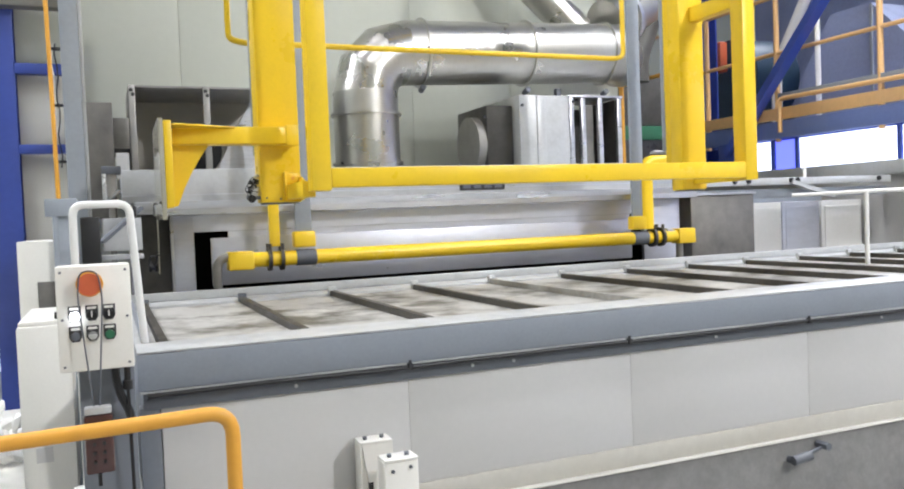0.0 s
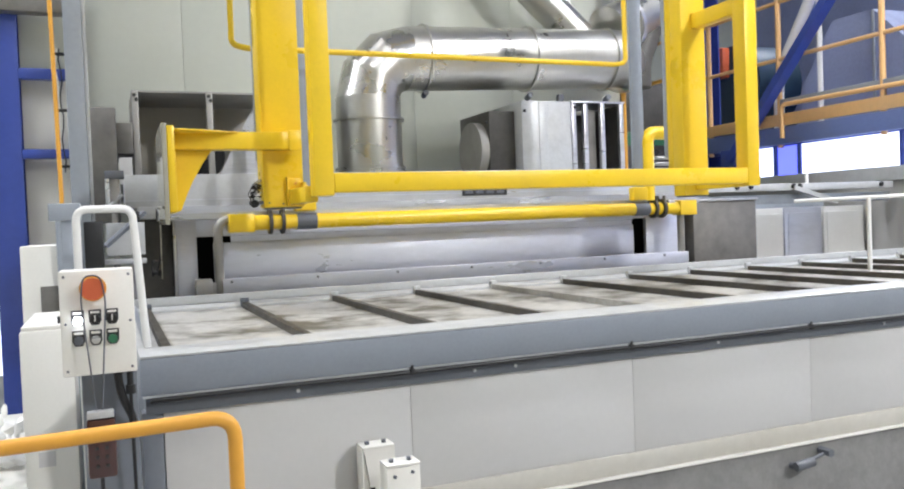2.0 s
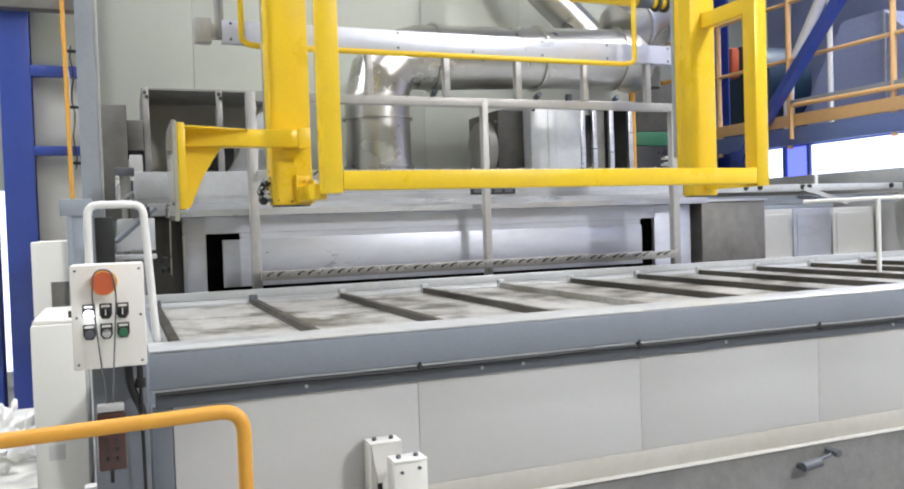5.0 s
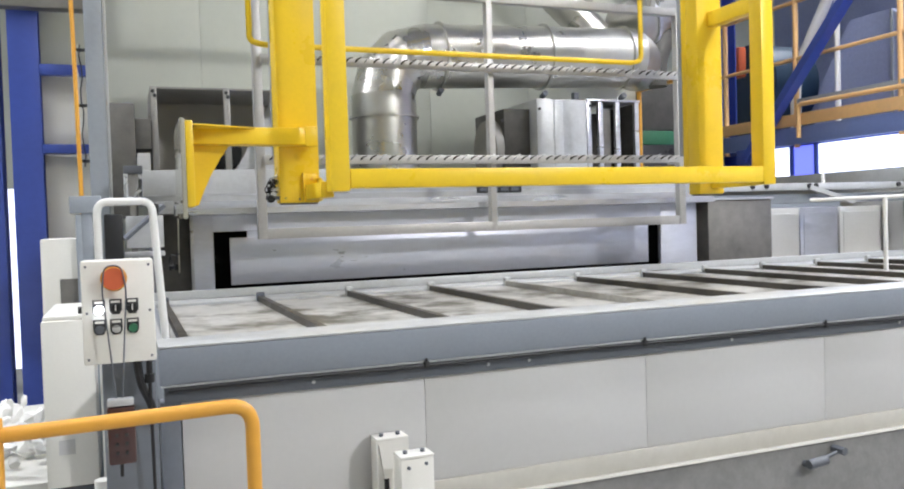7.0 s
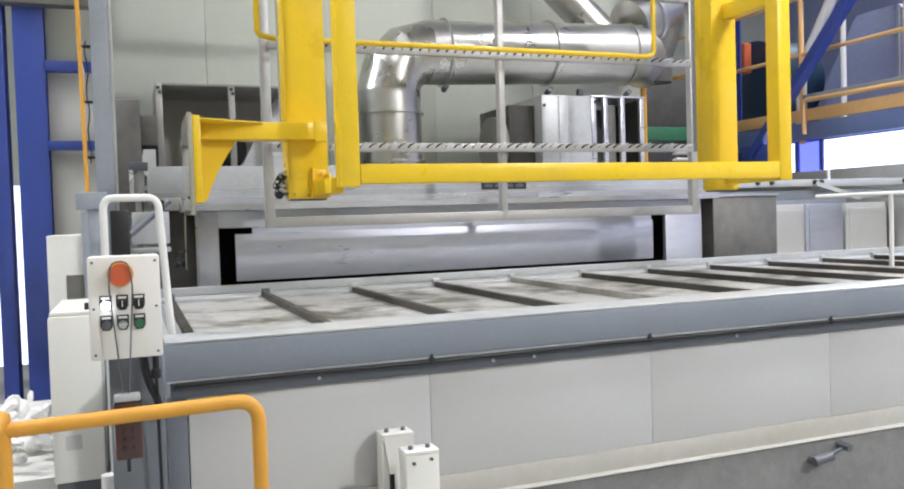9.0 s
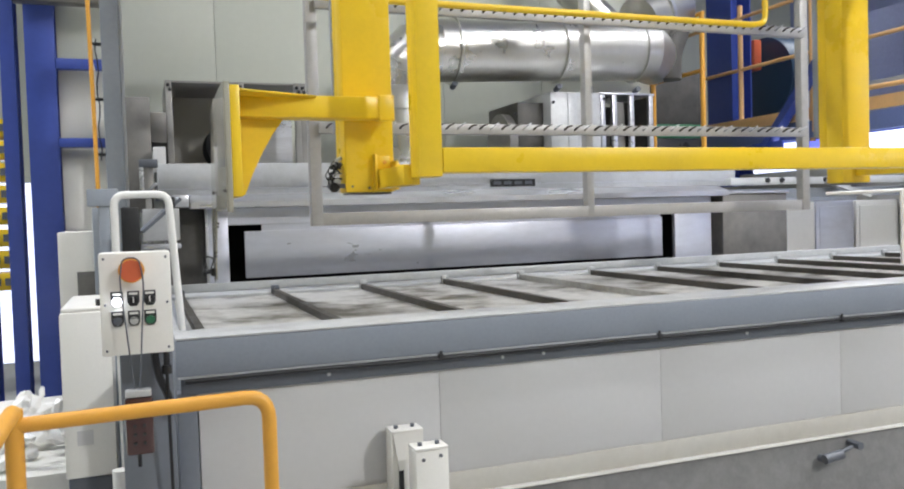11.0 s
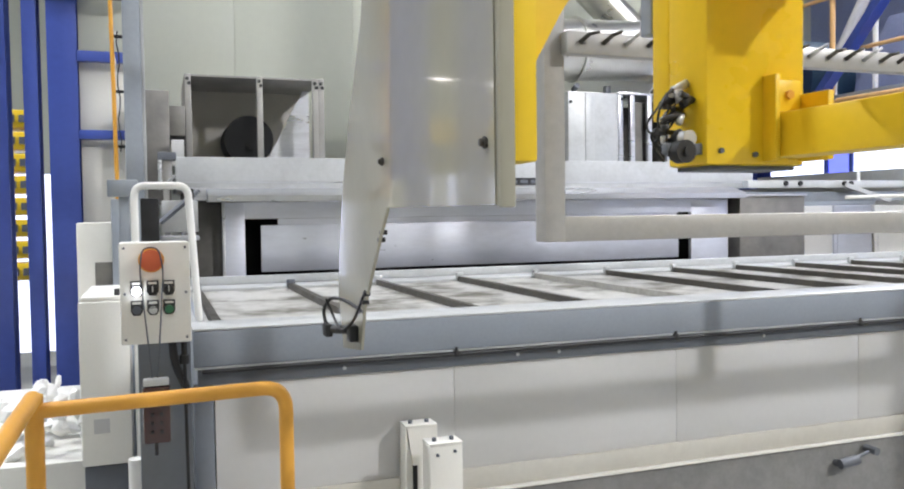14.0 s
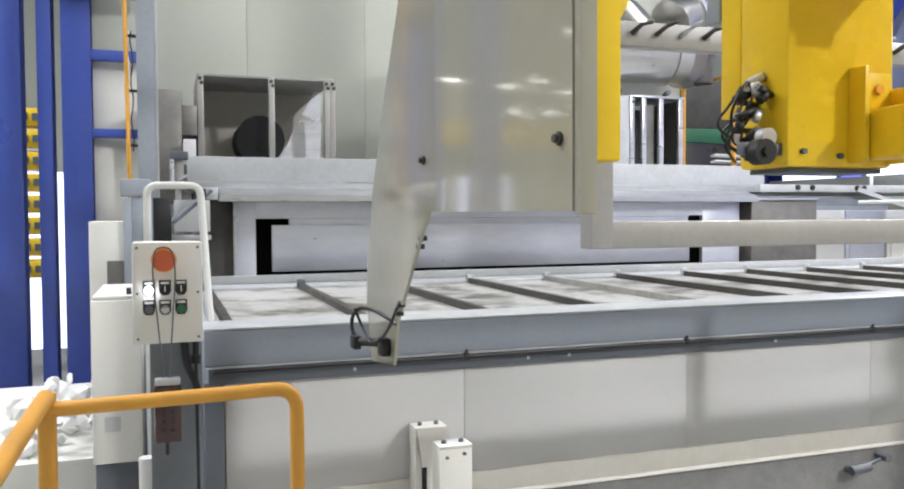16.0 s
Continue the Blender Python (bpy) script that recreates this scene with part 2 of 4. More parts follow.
def lamp_row():
    """Long fittings under the roof, unseen and added to light the hall, each with its own lamp."""
    for x, y, p in LAMPS:
        f = thing("added_roof_lamp", "long white lamp fitting added out of view under the roof", "lamp", (x, y, 6.2), "roof lamps")
        part("housing", box(-0.9, 0.9, -0.16, 0.16, 0.02, 0.12, 0.01), WHITE, f)
        part("diffuser", box(-0.86, 0.86, -0.13, 0.13, 0.0, 0.018, 0.003), LAMP, f, "glowing white diffuser")
        for q in (-0.7, 0.7):
            part("hanger", rod(bmesh.new(), (q, 0, 0.12), (q, 0, 0.8), 0.006), SILVER, f)
        la = bpy.data.lights.new("added_roof_light", "AREA")
        la.shape, la.size, la.size_y, la.energy, la.color = "RECTANGLE", 1.7, 0.26, p, (0.91, 0.94, 1.0)
        lo = new("added_roof_light", la)
        lo.location = (x, y, 6.19)
    for x, y, z in ((-4.3, 9.6, 3.35), (-4.8, 9.6, 3.45), (-5.3, 9.6, 3.3), (-5.5, 10.6, 3.1), (-4.9, 10.6, 3.08), (-6.3, 10.6, 4.4), (-5.9, 10.6, 4.5), (-3.6, 10.2, 3.5)):
        tl = thing("strip_lamp", "glowing white strip lamp far back in the hall", "lamp", (x, y, z), "strip lamps in the far hall")
        part("tube", box(-0.14, 0.14, -0.015, 0.015, 0.03, 0.05, 0.004), LAMP, tl, "glowing white tube")
        part("tray", box(-0.15, 0.15, -0.03, 0.03, 0.0505, 0.08, 0.004), WHITE, tl)
        for q in (-0.12, 0.12):
            part("hanger", rod(bmesh.new(), (q, 0, 0.08), (q, 0, 7.0 - z), 0.008, 6), SILVER, tl)
    gi = thing("crane_girder", "yellow painted crane girder across the far hall", "girder", kind="structure")
    part("web", box(-8.9, -2.7, 10.95, 11.0, 2.62, 3.0, 0.004), YELLOW, gi)
    for zz in (2.6, 3.0005):
        part("flange", box(-8.9, -2.7, 10.85, 11.1, zz, zz + 0.019, 0.003), YELLOW, gi)
    for x in (-8.6, -3.0):
        part("leg", box(x, x + 0.16, 10.88, 11.08, 0.0, 2.599, 0.004), YELLOW, gi)
    fl = thing("flood_lamp", "bright square flood lamp hung from the roof", "lamp")
    e, aim = Vector((5.2, -6.4, 5.9)), Vector((1.6, 0.0, 0.9))
    d = (aim - e).normalized()
    q = d.to_track_quat("-Z", "Y").to_matrix().to_4x4()
    bm = box(-0.3, 0.3, -0.3, 0.3, 0.02, 0.2, 0.01)
    bmesh.ops.transform(bm, matrix=Matrix.Translation(e) @ q, verts=bm.verts)
    part("housing", bm, DARK_GREY, fl)
    bm = box(-0.27, 0.27, -0.27, 0.27, 0.004, 0.019, 0.002)
    bmesh.ops.transform(bm, matrix=Matrix.Translation(e) @ q, verts=bm.verts)
    part("glass", bm, LAMP, fl, "glowing flood lamp glass")
    part("arm", rod(bmesh.new(), e - d * 0.19, (5.2, -6.5, 7.0), 0.03), DARK_GREY, fl)
    la = bpy.data.lights.new("flood_light", "AREA")
    la.shape, la.size, la.energy, la.color = "SQUARE", 0.26, 440, (0.97, 0.97, 1.0)
    lo = new("flood_light", la)
    lo.matrix_world = Matrix.Translation(e) @ q


# ---- the front tank ----
X0, X1 = 0.12, 5.4


def build_tank():
    solid("plinth", box(X0 + 0.06, 6.0, 0.005, 2.9, 0.0, 0.632, 0.006), CONCRETE, "dirty grey concrete plinth under the tank", "plinth", kind="structure")
    t = thing("dip_tank", "long grey and white steel dip tank with ribbed cover trays", "tank")
    part("front_band", box(X0, X1, 0.0, 0.055, 1.042, 1.1325, 0.004), TANK_GREY, t, "grey painted front band")
    part("rim", box(X0 + 0.001, X1, 0.001, 0.165, 1.133, 1.1385, 0.002), RIM, t, "worn light rim ledge")
    part("lower_flange", box(X0 + 0.01, X1, 0.006, 0.05, 0.995, 1.036, 0.003), DARK_GREY, t, "dark grey lower flange")
    # Pale strip added for the light that the band's lower edge catches.
    part("edge_strip", box(X0 + 0.004, X1, -0.003, 0.05, 1.0368, 1.0415, 0.001), RIM, t, "pale strip painted as light caught on the lower edge")
    cable = bmesh.new()
    tube(cable, [(X0 + 0.02 + 0.3 * i, -0.008, 1.032 + 0.002 * math.sin(i * 2.1)) for i in range(18)], 0.006, 8)
    part("cable", cable, BLACK, t, "black cable clipped along the band")
    for x in (0.81, 1.52, 2.245, 2.96, 3.68, 4.4):
        clip = bx(bmesh.new(), x - 0.007, x + 0.007, -0.016, 0.002, 1.024, 1.042, 0.002)
        bolts(clip, [(x, -0.010, 1.045)], "z", 0.004, 0.010)
        part("cable_clip", clip, BLACK, t)
    for x in (0.5, 1.0, 1.13, 1.86, 2.6):
        part("screw", bolts(bmesh.new(), [(x, 0.004, 1.014)], "y", 0.005, 0.006), SILVER, t)
    seams = [0.17, 0.812, 1.54, 2.265, 2.99, 3.71, 4.43, X1]
    for a, b in zip(seams, seams[1:]):
        part("front_panel", box(a + 0.0004, b - 0.0004, 0.018, 0.045, 0.643, 0.994, 0.0012), PANEL_WHITE, t, "white sheet-steel front panel")
    part("lower_strip", box(X0 + 0.05, X1, 0.008, 0.0175, 0.642, 0.702, 0.002), BEIGE, t, "beige lower strip")
    part("bottom_lip", box(X0 + 0.05, X1, -0.006, 0.045, 0.6335, 0.6415, 0.002), BOX_WHITE, t, "pale folded bottom lip")
    part("corner_post", box(X0 + 0.0, 0.168, 0.012, 0.06, 0.0, 1.0, 0.003), SLATE, t, "slate grey corner post")
    part("end_panel", box(X0 + 0.01, X0 + 0.04, 0.06, 1.74, 0.64, 1.12, 0.003), TANK_GREY, t)
    # trays between the ribs, each a shallow sheet with a little dish
    xs = [X0 + 0.02, 0.2, 0.6, 1.0, 1.4, 1.8, 2.2, 2.6, 3.0, 3.4, 3.8, 4.2, 4.6, 5.0, X1]
    for i, (a, b) in enumerate(zip(xs, xs[1:])):
        bm = bmesh.new()
        nx, ny = 6, 14
        g = [[bm.verts.new((a + 0.012 + (b - a - 0.024) * u / nx, 0.07 + 1.48 * v / ny,
                            1.096 - 0.006 * math.sin(math.pi * u / nx) * math.sin(math.pi * v / ny))) for v in range(ny + 1)] for u in range(nx + 1)]
        for u in range(nx):
            for v in range(ny):
                bm.faces.new((g[u][v], g[u + 1][v], g[u + 1][v + 1], g[u][v + 1]))
        ex = bmesh.ops.extrude_face_region(bm, geom=bm.faces[:])
        bmesh.ops.translate(bm, verts=[e for e in ex["geom"] if isinstance(e, bmesh.types.BMVert)], vec=(0, 0, -0.006))
        bmesh.ops.recalc_face_normals(bm, faces=bm.faces)
        part("tray", bm, TRAY, t, "stained pale steel tray" if i < 3 else "")
    prof = [(0.09, 1.085), (0.09, 1.120), (1.54, 1.120), (1.54, 1.085)]
    for x in xs[1:-1]:
        bm = prism(bmesh.new(), prof, "x", x - 0.012, x + 0.012)
        pale = abs(x - 1.8) < 0.01
        rb = part("rib", bm, PALE_RIB if pale else RIB, t, "pale worn channel rib" if pale else "dark oily channel rib")
        knob = bx(bmesh.new(), x - 0.018, x + 0.018, 1.545, 1.565, 1.1, 1.137, 0.003)
        bolts(knob, [(x, 1.54, 1.12)], "y", 0.008, 0.012)
        part("end_bracket", knob, SILVER if x > 0.9 else DARK_GREY, rb)
    part("back_flange", box(X0 + 0.02, X1, 1.552, 1.75, 1.085, 1.108, 0.003), RIM, t, "worn light back flange")
    part("back_lip", box(X0 + 0.02, X1, 1.735, 1.76, 1.1085, 1.146, 0.003), RIM, t)
    part("end_rim", box(X0 + 0.0, X0 + 0.018, 0.166, 1.76, 1.09, 1.1375, 0.003), RIM, t)
    # Solid block whose black colour stands for the shade under the trays.
    part("inside", box(X0 + 0.045, X1 - 0.03, 0.06, 1.73, 0.66, 1.07, 0.0), INNER_SHADE, t, "solid block coloured as the shade under the trays")
    # the narrow slot tank behind, out of which the rack rises
    s = thing("slot_tank", "narrow open slot tank with dark inside behind the tray tank", "tank")
    part("front_wall", box(0.3, 3.9, 1.763, 1.775, 0.64, 1.125, 0), SOOTY, s)
    # Back and bottom are coloured black in place of the slot's own shade.
    part("back_wall", box(0.3, 3.9, 2.11, 2.125, 0.64, 1.11, 0), INNER_SHADE, s)
    part("bottom", box(0.3, 3.9, 1.776, 2.109, 0.64, 0.66, 0), INNER_SHADE, s)


def build_bracket():
    b = thing("bearing_bracket", "pair of white steel lugs bolted to the tank front", "bracket")
    for x, y, z, rear in ((0.646, -0.06, 0.852, True), (0.666, -0.2, 0.838, False)):
        bm = bx(bmesh.new(), x, x + 0.088, y + 0.0125, y + 0.06, z - 0.4, z - 0.001, 0.003)
        if rear:
            prism(bm, [(x + 0.004, z), (x + 0.088, z), (x + 0.088, z - 0.035), (x + 0.052, z - 0.05), (x + 0.034, z - 0.1), (x + 0.02, z - 0.1)], "y", y, y + 0.012)
            bx(bm, x, x + 0.0035, y, y + 0.012, z - 0.4, z, 0.001)
        else:
            bx(bm, x, x + 0.088, y, y + 0.012, z - 0.4, z - 0.0005, 0.004)
        bx(bm, x, x + 0.088, y - 0.002, y + 0.06, z, z + 0.007, 0.002)
        lug = part("lug", bm, BOX_WHITE, b)
        if rear:
            part("slot", box(x + 0.021, x + 0.033, y + 0.006, y + 0.0122, z - 0.4, z - 0.1, 0.0), BLACK, lug, "black slot below the wedge plate")
        for q in (0.02, 0.066):
            part("bolt", bolts(bmesh.new(), [(x + q, y + 0.025, z + 0.011)], "z", 0.006, 0.009), DARK_GREY, lug)
            if not rear:
                part("screw", bolts(bmesh.new(), [(x + q, y - 0.003, z - 0.022 + 0.006 * (q > 0.05))], "y", 0.0045, 0.006), DARK_GREY, lug)
    part("stem", box(0.66, 0.78, -0.19, 0.012, 0.0, 0.50, 0.004), BOX_WHITE, b)
    v = thing("drain_valve", "dark corroded drain fitting on the concrete plinth", "valve")
    bm = rod(bmesh.new(), (2.20, -0.03, 0.575), (2.27, -0.035, 0.585), 0.016)
    rod(bm, (2.27, -0.03, 0.59), (2.335, -0.03, 0.605), 0.006)
    bolts(bm, [(2.335, -0.028, 0.608)], "y", 0.014, 0.05)
    rod(bm, (2.215, -0.03, 0.57), (2.215, 0.005, 0.57), 0.012)
    bmesh.ops.translate(bm, verts=bm.verts, vec=(-0.06, 0.0, 0.0))
    part("body", bm, DARK_GREY, v)


# ---- control side ----
def build_controls():
    c = thing("control_box", "ivory push-button box with red stop button beside the tank", "control box")
    y = -0.2
    x0, x1, z0, z1 = -0.036, 0.111, 1.138, 1.362
    body = part("body", box(x0, x1, y, y + 0.09, z0, z1, 0.004), BOX_WHITE, c)
    for a in (x0 + 0.01, x1 - 0.01):
        for b in (z0 + 0.012, (z0 + z1) / 2, z1 - 0.012):
            part("screw", bolts(bmesh.new(), [(a, y - 0.001, b)], "y", 0.003, 0.004), DARK_GREY, body)
    stop = part("stop_button", rod(rod(bmesh.new(), (0.03, y, 1.323), (0.03, y - 0.016, 1.323), 0.017, 24), (0.03, y - 0.016, 1.323), (0.03, y - 0.028, 1.323), 0.0235, 28), RED, c, "faded red mushroom stop button")
    part("collar", rod(bmesh.new(), (0.03, y - 0.0005, 1.323), (0.03, y - 0.006, 1.323), 0.027, 28), RAIL_YELLOW, stop)
    for i in range(3):
        for j in range(2):
            bxc, bz = -0.002 + 0.0335 * i, 1.262 - 0.043 * j
            pl = prism(bmesh.new(), [(bxc - 0.0125, bz + 0.016), (bxc + 0.0125, bz + 0.016), (bxc + 0.0125, bz - 0.008), (bxc + 0.007, bz - 0.017), (bxc - 0.007, bz - 0.017), (bxc - 0.0125, bz - 0.008)], "y", y - 0.003, y)
            plate = part("button_plate", pl, PLATE, c, "black legend plate")
            part("legend", box(bxc - 0.009, bxc + 0.009, y - 0.0042, y - 0.003, bz + 0.008, bz + 0.013, 0), BOX_WHITE, plate)
            if j == 0 and i == 0:
                part("lamp_button", rod(bmesh.new(), (bxc, y - 0.003, bz - 0.006), (bxc, y - 0.014, bz - 0.006), 0.0095, 20), LED, plate, "lit white lamp button")
            elif j == 0:
                k = rod(bmesh.new(), (bxc, y - 0.003, bz - 0.004), (bxc, y - 0.012, bz - 0.004), 0.0095, 18)
                bx(k, bxc - 0.002, bxc + 0.002, y - 0.018, y - 0.012, bz - 0.011, bz + 0.005)
                sel = part("selector", k, BLACK, plate, "black selector switch")
                part("pointer", box(bxc - 0.0012, bxc + 0.0012, y - 0.0192, y - 0.018, bz - 0.008, bz + 0.005, 0), WHITE, sel)
            else:
                part("push_button", rod(bmesh.new(), (bxc, y - 0.003, bz - 0.005), (bxc, y - 0.010, bz - 0.005), 0.009, 18), (DARK_GREY, SILVER, GREEN)[i], plate, ("grey push button", "silver push button", "green push button")[i])
    # cord over the stop button, and the pendant hanging from it
    p = thing("pendant_remote", "red-brown hand remote hanging on a looped cord", "remote control")
    cord = rounded([(0.028, y - 0.032, 1.045), (0.006, y - 0.032, 1.30), (0.012, y - 0.034, 1.352), (0.046, y - 0.034, 1.352), (0.054, y - 0.032, 1.30), (0.036, y - 0.032, 1.045)], 0.02)
    part("cord", tube(bmesh.new(), cord, 0.0017, 6), DARK_GREY, p)
    bd = part("body", box(0.005, 0.062, y - 0.05, y - 0.02, 0.928, 1.052, 0.006), MAROON, p)
    for k in range(5):
        for q in (0.024, 0.043):
            part("key", bolts(bmesh.new(), [(q, y - 0.0515, 1.03 - 0.019 * k)], "y", 0.004, 0.004), BLACK, bd)
    part("cap", box(0.007, 0.060, y - 0.049, y - 0.021, 1.0525, 1.068, 0.004), SILVER, bd, "clear ribbed cap")
    part("aerial", rod(bmesh.new(), (0.031, y - 0.035, 0.925), (0.031, y - 0.035, 0.90), 0.004), BLACK, bd)
    # stand of the box
    s = thing("box_stand", "grey folded steel stand carrying the push-button box", "stand")
    part("post", box(-0.005, 0.112, -0.09, -0.03, 0.0, 1.135, 0.004), SLATE, s)
    hose = tube(bmesh.new(), rounded([(0.07, -0.14, 1.137), (0.075, -0.14, 1.08), (0.1, -0.12, 1.02), (0.1, -0.1, 0.98)], 0.04), 0.009, 8)
    part("cable", hose, BLACK, s)
    gl = rod(bmesh.new(), (0.096, -0.14, 1.137), (0.096, -0.14, 1.10), 0.007)
    rod(gl, (0.096, -0.14, 1.10), (0.096, -0.14, 1.08), 0.011)
    rod(gl, (0.096, -0.14, 1.08), (0.102, -0.1, 0.4), 0.004)
    part("cable_gland", gl, BLACK, s)
    g = thing("tube_guard", "white bent tube guard above the push-button box", "guard")
    pts = rounded([(-0.012, 0.3, 0.0), (-0.012, 0.3, 1.505), (0.128, 0.3, 1.505), (0.158, 0.3, 1.0), (0.158, 0.3, 0.64)], 0.03)
    part("tube", tube(bmesh.new(), pts, 0.0105, 12), WHITE, g)
    sw = thing("limit_switch_stand", "grey steel post with black limit switch and slanted plate", "switch stand")
    part("post", box(-0.06, -0.03, 0.5, 0.54, 0.0, 1.50, 0.003), GREY_POST, sw)
    part("head", box(-0.09, -0.005, 0.49, 0.55, 1.48, 1.53, 0.003), GREY_POST, sw)
    part("switch_body", box(0.0, 0.052, 0.5, 0.55, 1.34, 1.475, 0.004), BLACK, sw, "black switch housing")
    part("slanted_plate", bar(bmesh.new(), (0.055, 0.56, 1.40), (0.17, 0.6, 1.50), 0.035, 0.01), DARK_GREY, sw)
    part("back_plate", box(0.06, 0.17, 0.62, 0.626, 1.37, 1.47, 0.002), RIM, sw)
    part("arm", box(0.05, 0.17, 0.56, 0.6, 1.345, 1.36, 0.003), STEEL, sw)
    part("clamp", box(0.13, 0.155, 0.54, 0.58, 1.47, 1.505, 0.003), BLACK, sw)
    e = thing("electrical_cabinet", "tall ivory electrical cabinet on a grey plinth", "cabinet")
    part("body", box(-0.162, -0.033, 0.3, 0.75, 0.74, 1.19, 0.006), BOX_WHITE, e)
    part("base", box(-0.157, -0.042, 0.31, 0.74, 0.0, 0.738, 0.004), DARK_GREY, e, "dark grey plinth")
    part("top_cover", box(-0.158, -0.04, 0.31, 0.74, 1.1905, 1.202, 0.004), BOX_WHITE, e)
    part("latch", bolts(bmesh.new(), [(-0.065, 0.35, 1.21)], "z", 0.008, 0.02), BLACK, e)
    part("name_plate", box(-0.13, -0.09, 0.297, 0.2995, 0.83, 0.87, 0), PANEL_WHITE, e)
    u = thing("junction_cabinet", "tall white switch cabinet with grey window beside the blue columns", "cabinet")
    part("body", box(-0.275, -0.08, 1.7, 2.1, 0.0, 1.40, 0.006), BOX_WHITE, u)
    part("window", box(-0.205, -0.105, 1.694, 1.699, 1.09, 1.23, 0.002), SOOTY, u, "small grey window")
    part("red_mark", box(-0.12, -0.106, 1.692, 1.6935, 1.12, 1.19, 0), RED, u)
    w = thing("white_pipe", "short white plastic pipe standing by the cabinet", "pipe")
    part("tube", rod(bmesh.new(), (-0.02, 0.12, 0.0), (-0.02, 0.12, 0.80), 0.02, 16), WHITE, w)


def build_handrail():
    h = thing("handrail", "orange-yellow tubular safety handrail around the walkway corner", "handrail")
    y = -0.55
    z = 1.10
    pts = rounded([(-0.165, y, z - 0.016), (0.266, y, z - 0.008), (0.266, y, 0.0)], 0.045)
    part("top_rail", tube(bmesh.new(), pts, 0.0137, 16), RAIL_YELLOW, h)
    part("corner_post", rod(bmesh.new(), (-0.165, y, 0.0), (-0.165, y, z + 0.012), 0.0155, 16), RAIL_YELLOW, h)
    part("side_rail", tube(bmesh.new(), [(-0.165, y - 0.012, z + 0.008), (-0.165, -2.9, z + 0.01)], 0.0145, 16), RAIL_YELLOW, h)
    part("mid_rail", rod(bmesh.new(), (-0.165, y, 0.55), (0.268, y, 0.55), 0.0165), RAIL_YELLOW, h)
    part("end_post", rod(bmesh.new(), (-0.165, -2.88, 0.0), (-0.165, -2.88, z + 0.01), 0.0165), RAIL_YELLOW, h)


# ---- the hood behind ----
def build_hood():
    h = thing("steel_hood", "long stainless steel oven hood with dark slots at its ends", "oven hood")
    x0, x1, y = 0.37, 3.42, 2.15
    part("front_left", box(x0, 0.467, y, y + 0.03, 0.62, 1.49, 0.003), SATIN, h)
    part("front_top", box(0.467, 3.05, y, y + 0.03, 1.405, 1.49, 0.0), SATIN, h)
    part("front_right", box(3.145, x1, y, y + 0.03, 0.62, 1.49, 0.003), SATIN, h)
    part("front_right_top", box(3.05, 3.145, y, y + 0.03, 1.41, 1.49, 0.0), SATIN, h)
    part("sliding_door", box(0.545, 3.045, y - 0.012, y + 0.012, 1.134, 1.372, 0.003), SATIN, h, "long brushed stainless sliding door")
    part("door_upper", box(0.635, 3.05, y + 0.013, y + 0.028, 1.14, 1.404, 0.0), SATIN, h)
    # Added sheet: its black stands for the shade behind the slots.
    part("lining", box(x0 + 0.01, x1 - 0.01, y + 0.25, y + 0.27, 0.62, 1.49, 0), INNER_SHADE, h, "black sheet coloured as the shade behind the slots")
    # The hood's left side is coloured darker because it lies in shade.
    part("side_left", box(x0, x0 + 0.02, y + 0.031, 3.2, 0.62, 1.49, 0.002), DARK_STEEL_SHADE, h)
    part("side_right", box(x1 - 0.02, x1, y + 0.031, 3.2, 0.62, 1.49, 0.002), SATIN, h)
    led = prism(bmesh.new(), [(y - 0.10, 1.492), (y - 0.10, 1.522), (y + 0.02, 1.56), (y + 0.3, 1.565), (y + 0.3, 1.492)], "x", 0.285, x1 + 0.06)
    part("ledge", led, STEEL, h, "bright stainless drip ledge")
    part("top_box", box(0.15, 3.86, 2.45, 3.3, 1.566, 1.737, 0.004), RIM, h, "pale upper box")
    part("top_box_seam", box(0.15, 3.86, 2.446, 2.449, 1.60, 1.606, 0), STEEL, h)
    pl = part("type_plate", box(2.04, 2.34, 2.444, 2.449, 1.585, 1.63, 0), BLACK, h, "dark type plate with unreadable bars")
    for i in range(4):
        part("bar", box(2.06 + 0.07 * i, 2.11 + 0.07 * i, 2.442, 2.4438, 1.598, 1.618, 0), DARK_GREY, pl)
    # The flank's shade is put into its dark colour.
    part("left_flank", box(0.19, 0.36, 2.2, 3.2, 0.62, 1.56, 0.004), DARK_STEEL_SHADE, h, "left flank with its shade in the dark colour")
    part("flank_post", box(0.355, 0.368, 2.12, 2.15, 0.62, 1.49, 0.002), STEEL, h)
    part("bracket", box(0.2, 0.28, 2.06, 2.2, 1.50, 1.56, 0.003), STEEL, h)
    r = thing("steel_chute", "dull grey steel chute box at the hood end", "chute")
    part("body", box(3.47, 3.98, 2.1, 2.9, 0.62, 1.50, 0.01), SOOTY, r)
    part("top_edge", box(3.46, 3.99, 2.09, 2.91, 1.5005, 1.515, 0.003), STEEL, r)


